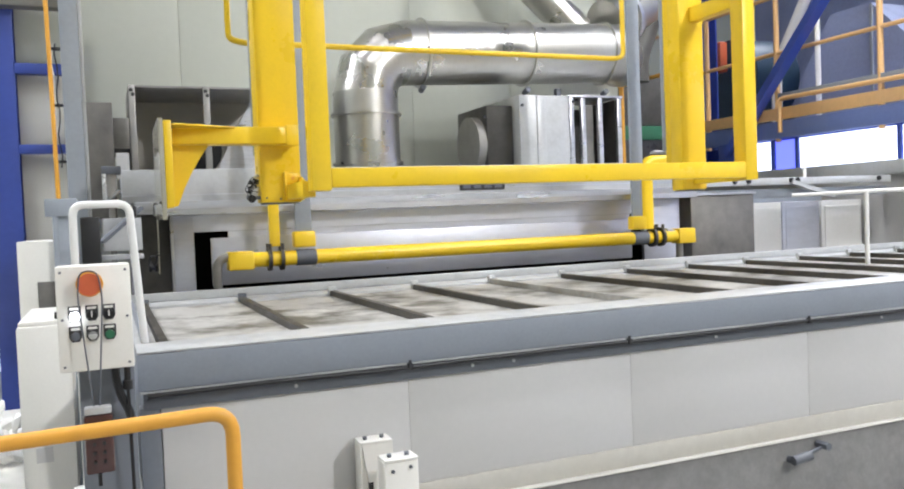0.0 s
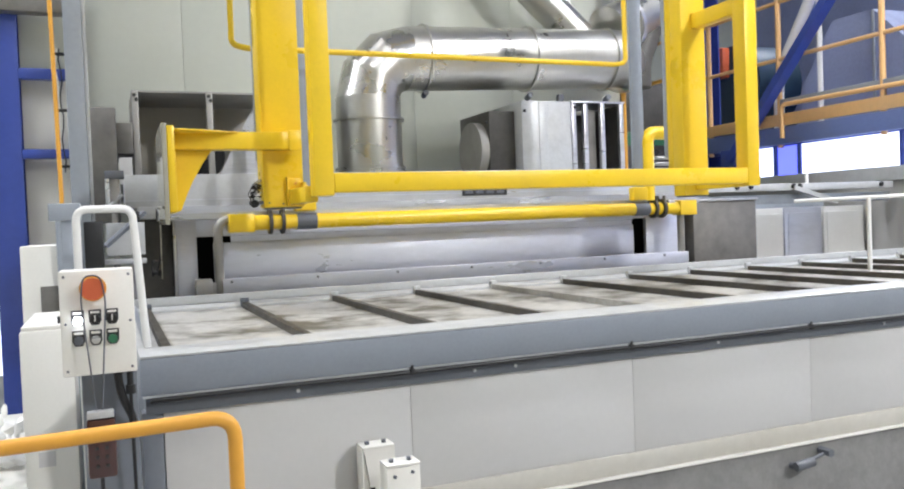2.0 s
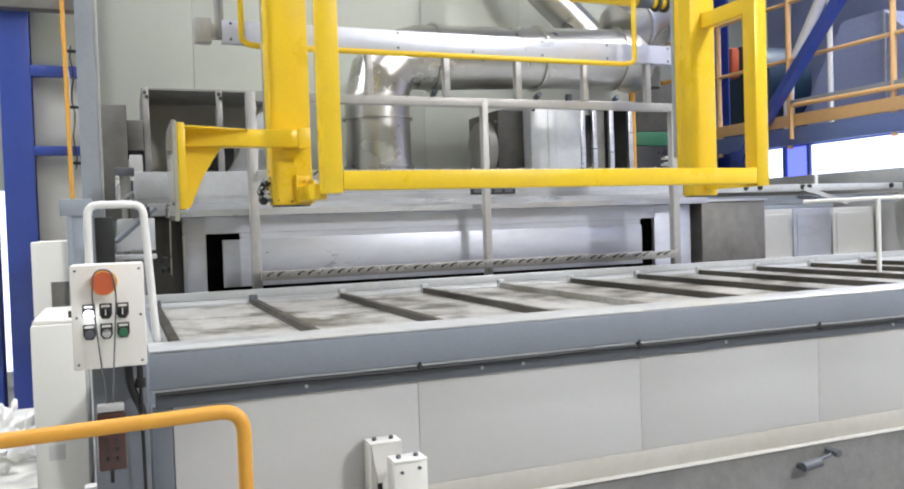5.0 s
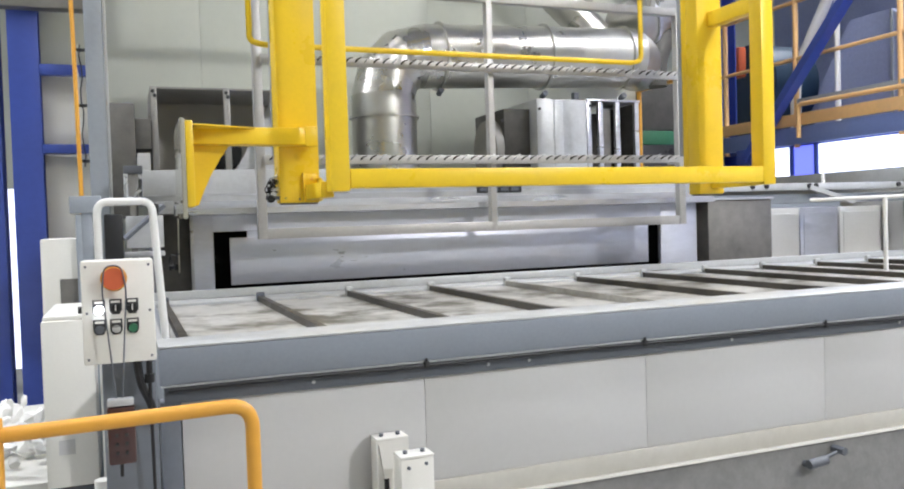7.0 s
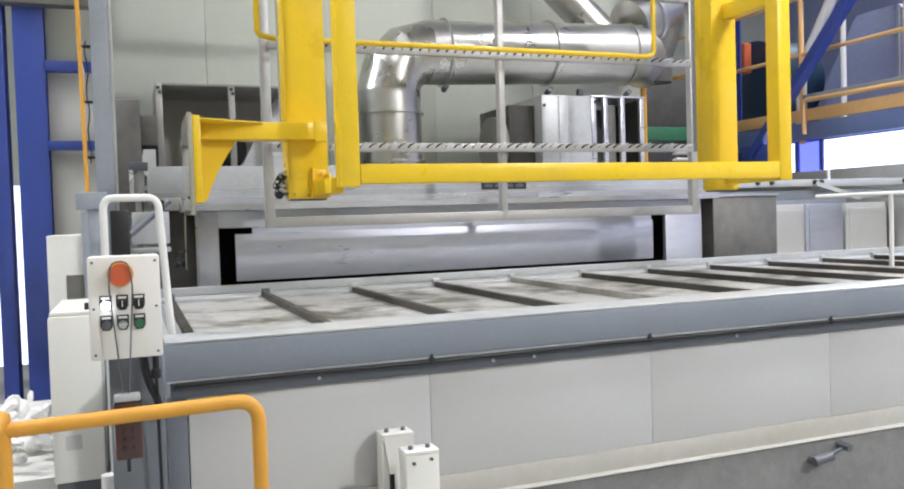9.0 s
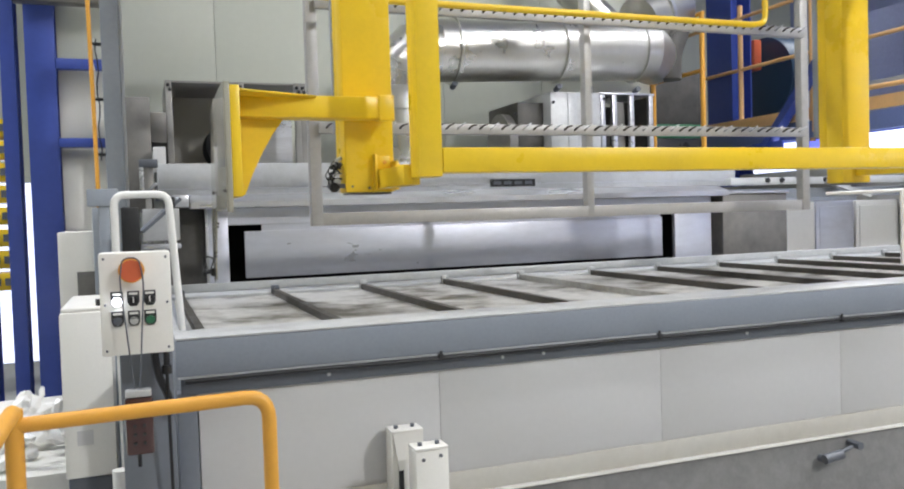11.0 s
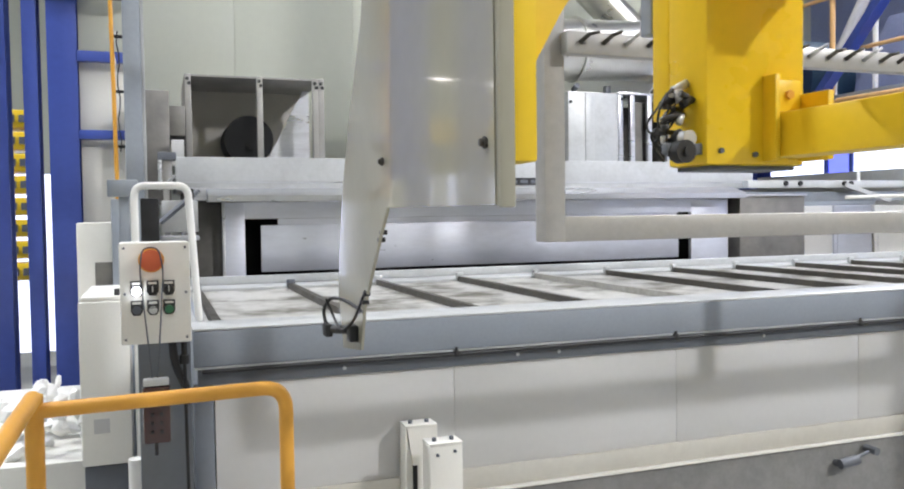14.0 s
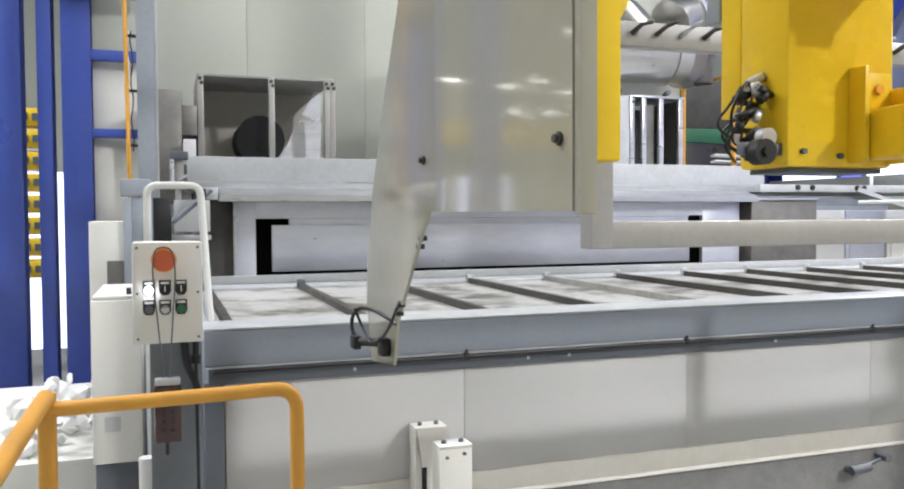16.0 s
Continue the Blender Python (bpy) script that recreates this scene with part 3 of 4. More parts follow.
def build_fans():
    f = thing("open_fan_box", "open dull steel fan box with corner posts on the hood", "fan box")
    x0, x1, y0, y1, z0, z1 = 0.22, 1.02, 2.9, 3.5, 1.738, 2.235
    part("back_plate", box(x0, x1, y1, y1 + 0.01, z0, z1, 0), FAN_PLATE, f)
    part("side_plate", box(x0, x0 + 0.01, y0, y1, z0, z1, 0), DULL, f)
    part("top_plate", box(x0, x1, y0, y1, z1, z1 + 0.012, 0.002), DULL, f)
    part("slanted_plate", prism(bmesh.new(), [(0.70, z0), (0.95, z1 - 0.02), (x1 - 0.03, z1 - 0.02), (x1 - 0.03, z0)], "y", 3.2, 3.21), STEEL, f)
    for x in (x0, 0.625, 0.955, x1 - 0.03):
        po = part("post", box(x, x + 0.035, y0 - 0.03, y0, z0, z1 + 0.01, 0.002), DULL, f)
        for q, w in ((0.014, 0.02), (0.024, 0.045)):
            part("bolt", bolts(bmesh.new(), [(x + q, y0 - 0.033, z1 - w)], "y", 0.011, 0.014), BLACK, po)
    # Solid drum; the opening's shade is carried by its black colour.
    part("fan_mouth", rod(rod(bmesh.new(), (0.588, 3.0, 1.882), (0.588, 3.3, 1.882), 0.146, 32), (0.588, 2.98, 1.84), (0.588, 2.999, 1.84), 0.018, 16), INNER_SHADE, f, "round fan mouth, its inner shade put into black colour")
    d = thing("duct_box", "dull grey steel duct box beside the fan box", "duct box")
    part("body", box(-0.02, 0.13, 2.7, 3.4, 1.5, 2.12, 0.006), SOOTY, d)
    part("shoulder", box(0.131, 0.215, 2.8, 3.4, 1.88, 2.05, 0.004), SOOTY, d)
    part("white_patch", box(0.135, 0.2, 2.6, 2.64, 1.70, 1.84, 0.004), PANEL_WHITE, d)
    mo = thing("valve_actuator", "small dark valve actuator with steel bracket", "actuator")
    part("head", box(0.06, 0.15, 2.3, 2.38, 1.71, 1.75, 0.004), DARK_GREY, mo)
    part("body", rod(bmesh.new(), (0.1, 2.34, 1.6), (0.1, 2.34, 1.71), 0.03), DULL, mo)
    part("stand", box(0.085, 0.115, 2.36, 2.4, 0.0, 1.6, 0.003), DULL, mo)
    part("linkage", rod(rod(bmesh.new(), (0.06, 2.32, 1.56), (0.14, 2.32, 1.63), 0.01), (0.07, 2.3, 1.57), (0.07, 2.3, 1.71), 0.01), SILVER, mo)
    g = thing("steel_filter_box", "bright steel filter box with open side frame", "filter box")
    part("body", box(2.70, 3.09, 2.9, 3.5, 1.738, 2.24, 0.006), RIM, g)
    part("panel_rib", box(2.83, 2.90, 2.892, 2.899, 1.745, 2.235, 0.003), RIM, g)
    part("side_box", box(2.50, 2.695, 3.0, 3.5, 1.738, 2.18, 0.004), DARK_STEEL_SHADE, g, "dark side box")
    part("flange", rod(bmesh.new(), (2.50, 3.2, 1.92), (2.44, 3.2, 1.92), 0.2, 28), DULL, g)
    # Back and end sheets carry the shade of the frame's inside as colour.
    part("back_plate", box(3.1, 3.52, 3.3, 3.32, 1.738, 2.2, 0), DARK_STEEL_SHADE, g)
    part("inner_sheet", box(3.225, 3.325, 2.96, 2.965, 1.745, 2.19, 0), SOOTY, g)
    part("end_sheet", box(3.515, 3.525, 2.935, 3.299, 1.738, 2.228, 0), DARK_STEEL_SHADE, g)
    for x in (3.095, 3.19, 3.33, 3.49):
        part("post", box(x, x + 0.035, 2.9, 2.93, 1.738, 2.23, 0.002), STEEL, g)
    part("top_rail", box(3.09, 3.53, 2.89, 3.32, 2.2305, 2.245, 0.002), STEEL, g)
    for p in ((2.72, 2.897, 2.17), (3.12, 2.897, 2.2), (2.48, 2.997, 2.1)):
        part("bolt", bolts(bmesh.new(), [p], "y", 0.011, 0.014), BLACK, g)


def build_ducts():
    d = thing("exhaust_duct", "shiny galvanised round exhaust duct with segmented elbow", "duct")
    xc, y, r = 1.675, 3.1, 0.213
    def ring(c, nrm, rr, n=32):
        q = Vector(nrm).to_track_quat("Z", "Y")
        return [Vector(c) + q @ Vector((rr * math.cos(k * math.tau / n), rr * math.sin(k * math.tau / n), 0)) for k in range(n)]
    def sleeve(ca, na, cb, nb, rr=r):
        bm = bmesh.new()
        A = [bm.verts.new(p) for p in ring(ca, na, rr)]
        Bp = ring(cb, nb, rr)
        best = min(range(32), key=lambda s: sum((A[k].co - Bp[(k + s) % 32]).length for k in range(0, 32, 4)))
        B = [bm.verts.new(Bp[(k + best) % 32]) for k in range(32)]
        for k in range(32):
            bm.faces.new((A[k], A[(k + 1) % 32], B[(k + 1) % 32], B[k]))
        bmesh.ops.recalc_face_normals(bm, faces=bm.faces)
        return bm
    zt = 2.26
    R = 0.27
    part("riser", sleeve((xc, y, 1.737), (0, 0, 1), (xc, y, zt), (0, 0, 1)), GALV, d)
    n = 3
    c0 = Vector((xc, y, zt))
    prev, pn = c0, Vector((0, 0, 1))
    for i in range(1, n + 1):
        a = math.pi / 2 * i / n
        p = Vector((xc + R * (1 - math.cos(a)), y, zt + R * math.sin(a)))
        nn = Vector((math.sin(a), 0, math.cos(a)))
        part("elbow_segment", sleeve(prev, pn, p, nn), GALV, d)
        prev, pn = p, nn
    za = prev.z
    rise = 0.06 / (3.62 - prev.x)
    for a, b in ((prev.x, 2.85), (2.85, 3.62)):
        part("pipe_section", sleeve((a, y, za + (a - prev.x) * rise), (1, 0, 0), (b, y, za + (b - prev.x) * rise), (1, 0, 0)), GALV, d)
    part("end_elbow", sleeve((3.62, y, za + 0.06), (1, 0, 0), (3.86, y + 0.3, za + 0.08), (0.5, 0.8, 0)), GALV, d)
    def flange(c, nrm):
        q = Vector(nrm).normalized()
        return rod(bmesh.new(), Vector(c) - q * 0.008, Vector(c) + q * 0.008, r + 0.018, 36)
    for c, nn in (((xc, y, 2.115), (0, 0, 1)), ((xc, y, 1.80), (0, 0, 1)), ((prev.x + 0.12, y, za + 0.005), (1, 0, 0)), ((2.85, y, za + 0.033), (1, 0, 0)), ((3.5, y, za + 0.055), (1, 0, 0))):
        part("flange_ring", flange(c, nn), GALV, d)
    for fx in (prev.x + 0.12, 2.85, 3.5):
        kn = rod(bmesh.new(), (fx, y - 0.06, za - 0.225), (fx, y + 0.0, za - 0.245), 0.02, 10)
        part("flange_clamp", kn, DARK_GREY, d)
    part("hanger_lug", box(3.1, 3.14, y - 0.02, y + 0.02, za - 0.32, za - 0.21, 0.003), DARK_GREY, d)
    e = thing("branch_duct", "galvanised branch ducts climbing to the roof", "duct")
    part("pipe", rod(bmesh.new(), (3.5, 3.4, 2.8), (2.85, 3.6, 3.5), 0.13, 24), GALV, e)
    part("side_pipe", rod(bmesh.new(), (3.55, 3.5, 2.8), (3.25, 3.7, 3.8), 0.05, 16), GALV, e)
    part("bend", tube(bmesh.new(), rounded([(3.95, 3.3, 2.42), (3.95, 3.3, 2.62), (4.13, 3.35, 2.95), (4.16, 3.4, 3.6)], 0.15), 0.10, 20), DARK_STEEL_SHADE, e, "dark bend")
    q = thing("round_duct_end", "big galvanised duct bend by the wall", "duct")
    part("drum", rod(bmesh.new(), (3.68, 3.3, 2.85), (4.1, 3.4, 3.02), 0.19, 28), GALV, q)
    part("hoop", rod(bmesh.new(), (3.86, 3.34, 2.92), (3.89, 3.345, 2.93), 0.21, 28), STEEL, q)


# ---- right side: rails, cabinets, mezzanine ----
def build_right():
    r = thing("guide_rail", "grey steel guide rail with white clamps behind the tank", "rail")
    part("beam", box(3.5, 5.5, 2.35, 2.5, 1.47, 1.535, 0.004), GREY_POST, r)
    part("top_rail", box(3.7, 5.48, 2.3, 2.36, 1.56, 1.61, 0.004), RIM, r)
    part("lower_beam", box(4.0, 5.48, 2.95, 3.05, 1.44, 1.5, 0.004), GREY_POST, r)
    for x in (4.0, 4.12, 4.5, 4.56, 5.35):
        part("clamp", bolts(bmesh.new(), [(x, 2.296, 1.59)], "y", 0.018, 0.02), BLACK, r)
    part("cross_arm", bar(bmesh.new(), (4.5, 2.3, 1.58), (4.85, 2.25, 1.47), 0.05, 0.03), RIM, r)
    part("stub", rod(bmesh.new(), (4.66, 2.33, 1.61), (4.66, 2.33, 1.68), 0.012), WHITE, r)
    w = thing("white_guard_rail", "thin white tube guard rail standing on the tank", "guard rail")
    part("tube", tube(bmesh.new(), [(3.47, 0.8, 1.12), (3.47, 0.8, 1.475)], 0.011), WHITE, w)
    part("cross_tube", tube(bmesh.new(), [(3.2, 1.0, 1.47), (3.47, 0.8, 1.475), (3.7, 0.65, 1.478)], 0.009), WHITE, w)
    for a, b, m in ((4.35, 4.72, WHITE), (4.73, 5.1, SATIN), (5.12, 5.55, WHITE)):
        c = thing("white_cabinet", "pale lacquered steel machine cabinet behind the rail" if m is WHITE else "bare steel machine cabinet behind the rail", "cabinet", group="cabinets behind the rail")
        part("body", box(a, b, 2.62, 2.9, 0.0, 1.44, 0.006), m, c)
        part("door", box(a + 0.03, b - 0.03, 2.612, 2.619, 0.1, 1.40, 0.004), m, c)
    # mezzanine along the right, its edge running towards the walkway
    z, xe = 2.05, 5.6
    m = thing("mezzanine", "blue steel mezzanine deck with orange toe board", "mezzanine", kind="structure")
    part("deck", box(xe + 0.03, 13.5, -3.0, 8.0, z - 0.06, z, 0.004), BLUE, m)
    # Edge beam, toe board and rails are paled; the haze is in their colour.
    part("edge_beam", box(xe - 0.03, xe + 0.029, -3.0, 8.0, z - 0.05, z + 0.10, 0.004), HAZED_DUSTY_BLUE, m, "dusty blue edge beam paled by painted haze")
    part("toe_board", box(xe - 0.045, xe - 0.031, -3.0, 5.5, z + 0.11, z + 0.215, 0.004), HAZED_DUSTY_ORANGE, m, "dusty orange toe board paled by painted haze")
    part("cable_tray", box(xe - 0.02, xe + 0.06, -3.0, 3.5, z + 0.285, z + 0.345, 0.004), GREY_POST, m, "grey cable tray")
    for y in (4.43, 3.52, 2.465, 1.3):
        part("rail_post", rod(bmesh.new(), (xe, y, z - 0.08), (xe, y, z + 1.32), 0.024), HAZED_DUSTY_ORANGE, m)
    for zz in (0.70, 1.2):
        part("rail_tube", rod(bmesh.new(), (xe, -3.0, z + zz), (xe, 5.4, z + zz), 0.018), HAZED_DUSTY_ORANGE, m)
    part("lower_rail", tube(bmesh.new(), rounded([(xe - 0.06, 3.44, z + 0.0), (xe - 0.06, 3.44, z + 0.29), (xe - 0.06, -3.0, z + 0.24)], 0.05), 0.02), HAZED_DUSTY_ORANGE, m)
    for y0, y1 in ((4.62, 5.0), (0.6, 0.85)):
        c = thing("blue_column", "blue painted steel hall column", "column", group="blue columns on the mezzanine side")
        bm = bx(bmesh.new(), xe + 0.05, xe + 0.065, y0, y1, 0, 6.9)
        bx(bm, xe + 0.28, xe + 0.295, y0, y1, 0, 6.9)
        bx(bm, xe + 0.065, xe + 0.28, (y0 + y1) / 2 - 0.008, (y0 + y1) / 2 + 0.008, 0, 6.9)
        part("section", bm, BLUE, c)
    br = thing("diagonal_brace", "dark blue diagonal steel brace", "brace")
    part("tube", bar(bmesh.new(), (xe - 0.12, 4.02, 1.90), (xe - 0.12, 2.2, 3.78), 0.07, 0.10, (1, 0, 0)), BLUE, br)
    part("gusset", box(xe - 0.13, xe - 0.11, 3.75, 4.15, 1.80, 2.0, 0.002), BLUE, br)
    bz = thing("blue_hopper", "dusty blue sheet-steel hopper on the mezzanine, lightened as haze", "hopper")
    # Sheet blue is lightened: the hazy backdrop is put into the colour.
    hazed = paint("hazed_dusty_blue_sheet", (0.27, 0.31, 0.46), 0.5, stain=1.5, amount=0.5)
    part("body", prism(bmesh.new(), [(4.15, z), (4.15, z + 0.55), (3.75, z + 1.15), (3.3, z + 1.15), (2.6, z + 0.45), (2.6, z)], "x", 6.5, 7.6), hazed, bz)
    part("seam", box(6.488, 6.499, 3.28, 3.31, z, z + 1.14, 0.002), GREY_POST, bz)
    part("back_sheet", box(7.7, 7.75, -2.0, 6.0, z, z + 3.0, 0.004), hazed, bz, "tall dusty blue back sheet lightened as haze")
    mt = thing("blower", "dark blue blower drum with orange cover on the mezzanine", "blower")
    part("drum", rod(bmesh.new(), (6.15, 4.75, z + 0.68), (6.7, 4.75, z + 0.68), 0.42, 32), paint("petrol_blue_cast", (0.02, 0.05, 0.09), 0.4), mt)
    part("cover", box(5.95, 6.05, 4.64, 4.82, z + 0.75, z + 1.06, 0.02), RED, mt, "orange-red cover")
    part("foot", box(6.1, 6.7, 4.4, 5.1, z, z + 0.27, 0.01), DARK_GREY, mt)
    wp = thing("white_duct_pipe", "white pipes rising behind the mezzanine rail", "pipe")
    part("tube", tube(bmesh.new(), rounded([(6.2, 4.14, z), (6.2, 4.14, z + 0.7), (6.2, 3.68, z + 1.4), (6.2, 3.2, z + 2.2)], 0.2), 0.05, 16), WHITE, wp)
    part("thin_tube", rod(bmesh.new(), (6.3, 3.72, z), (6.3, 3.72, z + 3), 0.025), WHITE, wp)
    nr = thing("stair_rail", "orange-yellow tube rail beside the wall end", "handrail")
    part("post", rod(bmesh.new(), (4.2, 3.87, 1.8), (4.2, 3.87, 2.95), 0.02), RAIL_YELLOW, nr)
    part("post", rod(bmesh.new(), (4.2, 3.21, 0.0), (4.2, 3.21, 2.93), 0.02), RAIL_YELLOW, nr)
    for zz in (2.49, 2.93):
        part("rail_tube", rod(bmesh.new(), (4.2, 3.9, zz), (4.2, 3.19, zz), 0.016), RAIL_YELLOW, nr)
    part("foot", rod(bmesh.new(), (4.2, 3.87, 0.0), (4.2, 3.87, 1.8), 0.02), RAIL_YELLOW, nr)
    gn = thing("green_bin", "dark green sheet-metal bin behind the handrail", "bin")
    part("body", box(4.7, 5.3, 4.6, 5.0, 0.0, 2.10, 0.01), PLATE, gn, "dark lower body")
    part("green_band", box(4.69, 5.31, 4.59, 5.01, 2.1005, 2.235, 0.008), GREEN, gn)
    part("top", box(4.71, 5.29, 4.61, 4.99, 2.2355, 2.74, 0.02), DARK_STEEL_SHADE, gn, "dark upper body")
    # bright band below the deck
    b = thing("window_band", "bright band of frosted panes below the mezzanine edge", "window", kind="structure")
    for i in range(7):
        y = 4.3 - 1.0 * i
        if i == 0:
            part("pane", box(xe + 0.02, xe + 0.03, 3.62, y, 1.73, 1.985, 0), DAY, b)
            part("pane", box(xe + 0.02, xe + 0.03, y - 0.96, 3.58, 1.73, 1.985, 0), DAYB, b, "blue tinted pane")
            part("mullion", box(xe + 0.0, xe + 0.035, 3.58, 3.62, 1.72, 1.99, 0.003), BLUE, b)
        else:
            part("pane", box(xe + 0.02, xe + 0.03, y - 0.96, y, 1.73, 1.985, 0), DAY, b)
        part("mullion", box(xe + 0.0, xe + 0.035, y - 1.0, y - 0.96, 1.72, 1.99, 0.003), BLUE, b)
    part("sill", box(xe - 0.1, xe + 0.04, -3.0, 4.35, 1.62, 1.725, 0.004), RIM, b)
    part("lower_wall", box(xe + 0.02, xe + 0.10, -3.0, 6.0, 0.0, 1.618, 0), PANEL_WHITE, b)
    for k in range(5):
        part("louvre", bar(bmesh.new(), (4.3, 3.6, 1.70 + 0.05 * k), (4.9, 3.75, 1.70 + 0.05 * k), 0.05, 0.012, (0, 0.3, 1)), WHITE, b)


# ---- left side: columns and panels ----
def build_left():
    p = thing("grey_post", "grey painted steel post in front of the wall", "post")
    part("section", box(-0.078, -0.002, 1.9, 2.0, 0.0, 6.9, 0.004), GREY_POST, p)
    part("edge_strip", box(-0.001, 0.012, 1.95, 2.0, 0.0, 6.9, 0.002), RIM, p)
    cw = thing("post_cable", "black and pale cables strapped along the grey post", "cable")
    for q, m in ((0.0, BLACK), (0.014, WHITE)):
        part("run", tube(bmesh.new(), [(-0.10 - q + 0.006 * math.sin(k * 1.7 + q * 90), 1.955, 1.72 + 0.05 * k) for k in range(12)], 0.003, 6), m, cw)
    for zz in (1.74, 1.99, 2.24):
        part("strap", box(-0.122, -0.079, 1.946, 1.965, zz, zz + 0.012, 0.001), BLACK, cw)
    y = thing("thin_yellow_post", "thin yellow vertical post with a grey foot", "post")
    part("tube", tube(bmesh.new(), [(-0.108, 1.7, 1.5), (-0.112, 1.7, 2.0), (-0.13, 1.7, 3.5)], 0.009), RAIL_YELLOW, y)
    part("foot", box(-0.135, -0.085, 1.66, 1.74, 0, 1.50, 0.004), GREY_POST, y)
    cols = ((-0.428, 3.0, 0.155), (-0.592, 3.0, 0.075), (-0.86, 3.0, 0.30), (-1.5, 3.4, 0.2))
    for x, yy, w in cols:
        c = thing("blue_steel_column", "tall blue painted steel column", "column", group="blue columns beside the cabinet")
        bm = bx(bmesh.new(), x - w / 2, x + w / 2, yy, yy + 0.012, 0, 6.9, 0.002)
        bx(bm, x - w / 2, x + w / 2, yy + 0.16, yy + 0.172, 0, 6.9, 0.002)
        bx(bm, x - 0.006, x + 0.006, yy + 0.012, yy + 0.16, 0, 6.9)
        part("section", bm, BLUE, c)
    for z, dz in ((1.872, 0.052), (2.312, 0.06)):
        b = thing("blue_cross_beam", "blue painted horizontal steel beam", "beam", group="blue beams beside the cabinet")
        part("section", box(-0.36, -0.06, 3.0, 3.06, z, z + dz, 0.003), BLUE, b)
    t = thing("top_cover_beam", "dull dark beam over the panels", "beam")
    part("section", box(-0.55, -0.05, 2.9, 3.0, 2.66, 2.80, 0.004), SOOTY, t)
    s = thing("side_wall_panels", "white sheet panels between blue columns", "wall", kind="structure")
    part("upper_panel", box(-0.35, -0.08, 3.1, 3.12, 1.873, 2.33, 0.003), BOX_WHITE, s)
    part("lower_panel", box(-0.35, -0.08, 3.1, 3.12, 0.0, 1.87, 0.003), BOX_WHITE, s)
    part("top_panel", box(-0.35, -0.08, 3.1, 3.12, 2.333, 3.6, 0.003), WALL_WHITE, s)
    w = thing("left_window", "tall bright daylight panes behind the blue columns", "window", kind="structure")
    for x in (-2.6, -1.9, -1.2, -0.62):
        part("pane", box(x, x + 0.55, 5.6, 5.61, 0.3, 1.8, 0), DAY_SIDE, w)
    fr = thing("yellow_stacked_crates", "yellow stacked parts crates far behind the columns", "crates")
    for k in range(8):
        part("crate", box(-0.91, -0.75, 4.2, 4.5, 1.0 + 0.15 * k, 1.12 + 0.15 * k, 0.006), YELLOW, fr)
        for q in (-0.88, -0.82):
            part("grip_slot", box(q, q + 0.035, 4.192, 4.198, 1.035 + 0.15 * k, 1.085 + 0.15 * k, 0), DARK_GREY, fr)
    part("rack_leg", box(-0.945, -0.915, 4.2, 4.23, 0.0, 2.3, 0.002), BLUE, fr)
    j = thing("scrap_heap", "heap of white plastic wrap and grey scrap on the floor", "scrap", kind="stuff")
    bm = bmesh.new()
    rnd = random.Random(4)
    for k in range(70):
        a, q = rnd.uniform(-0.5, -0.19), rnd.uniform(1.0, 1.7)
        s2 = rnd.uniform(0.02, 0.06)
        m4 = Matrix.Translation((a, q, 0.62 + rnd.uniform(0, 0.14))) @ Euler((rnd.random() * 3, rnd.random() * 3, rnd.random() * 3)).to_matrix().to_4x4() @ Matrix.Diagonal((s2, s2 * rnd.uniform(0.3, 1), s2 * 0.5, 1))
        bmesh.ops.create_icosphere(bm, subdivisions=1, radius=1, matrix=m4)
    part("pieces", bm, WHITE, j)
    k = thing("low_platform", "low pale platform beside the tank", "platform")
    part("slab", box(-0.9, -0.19, 0.9, 2.3, 0.0, 0.60, 0.006), BOX_WHITE, k)


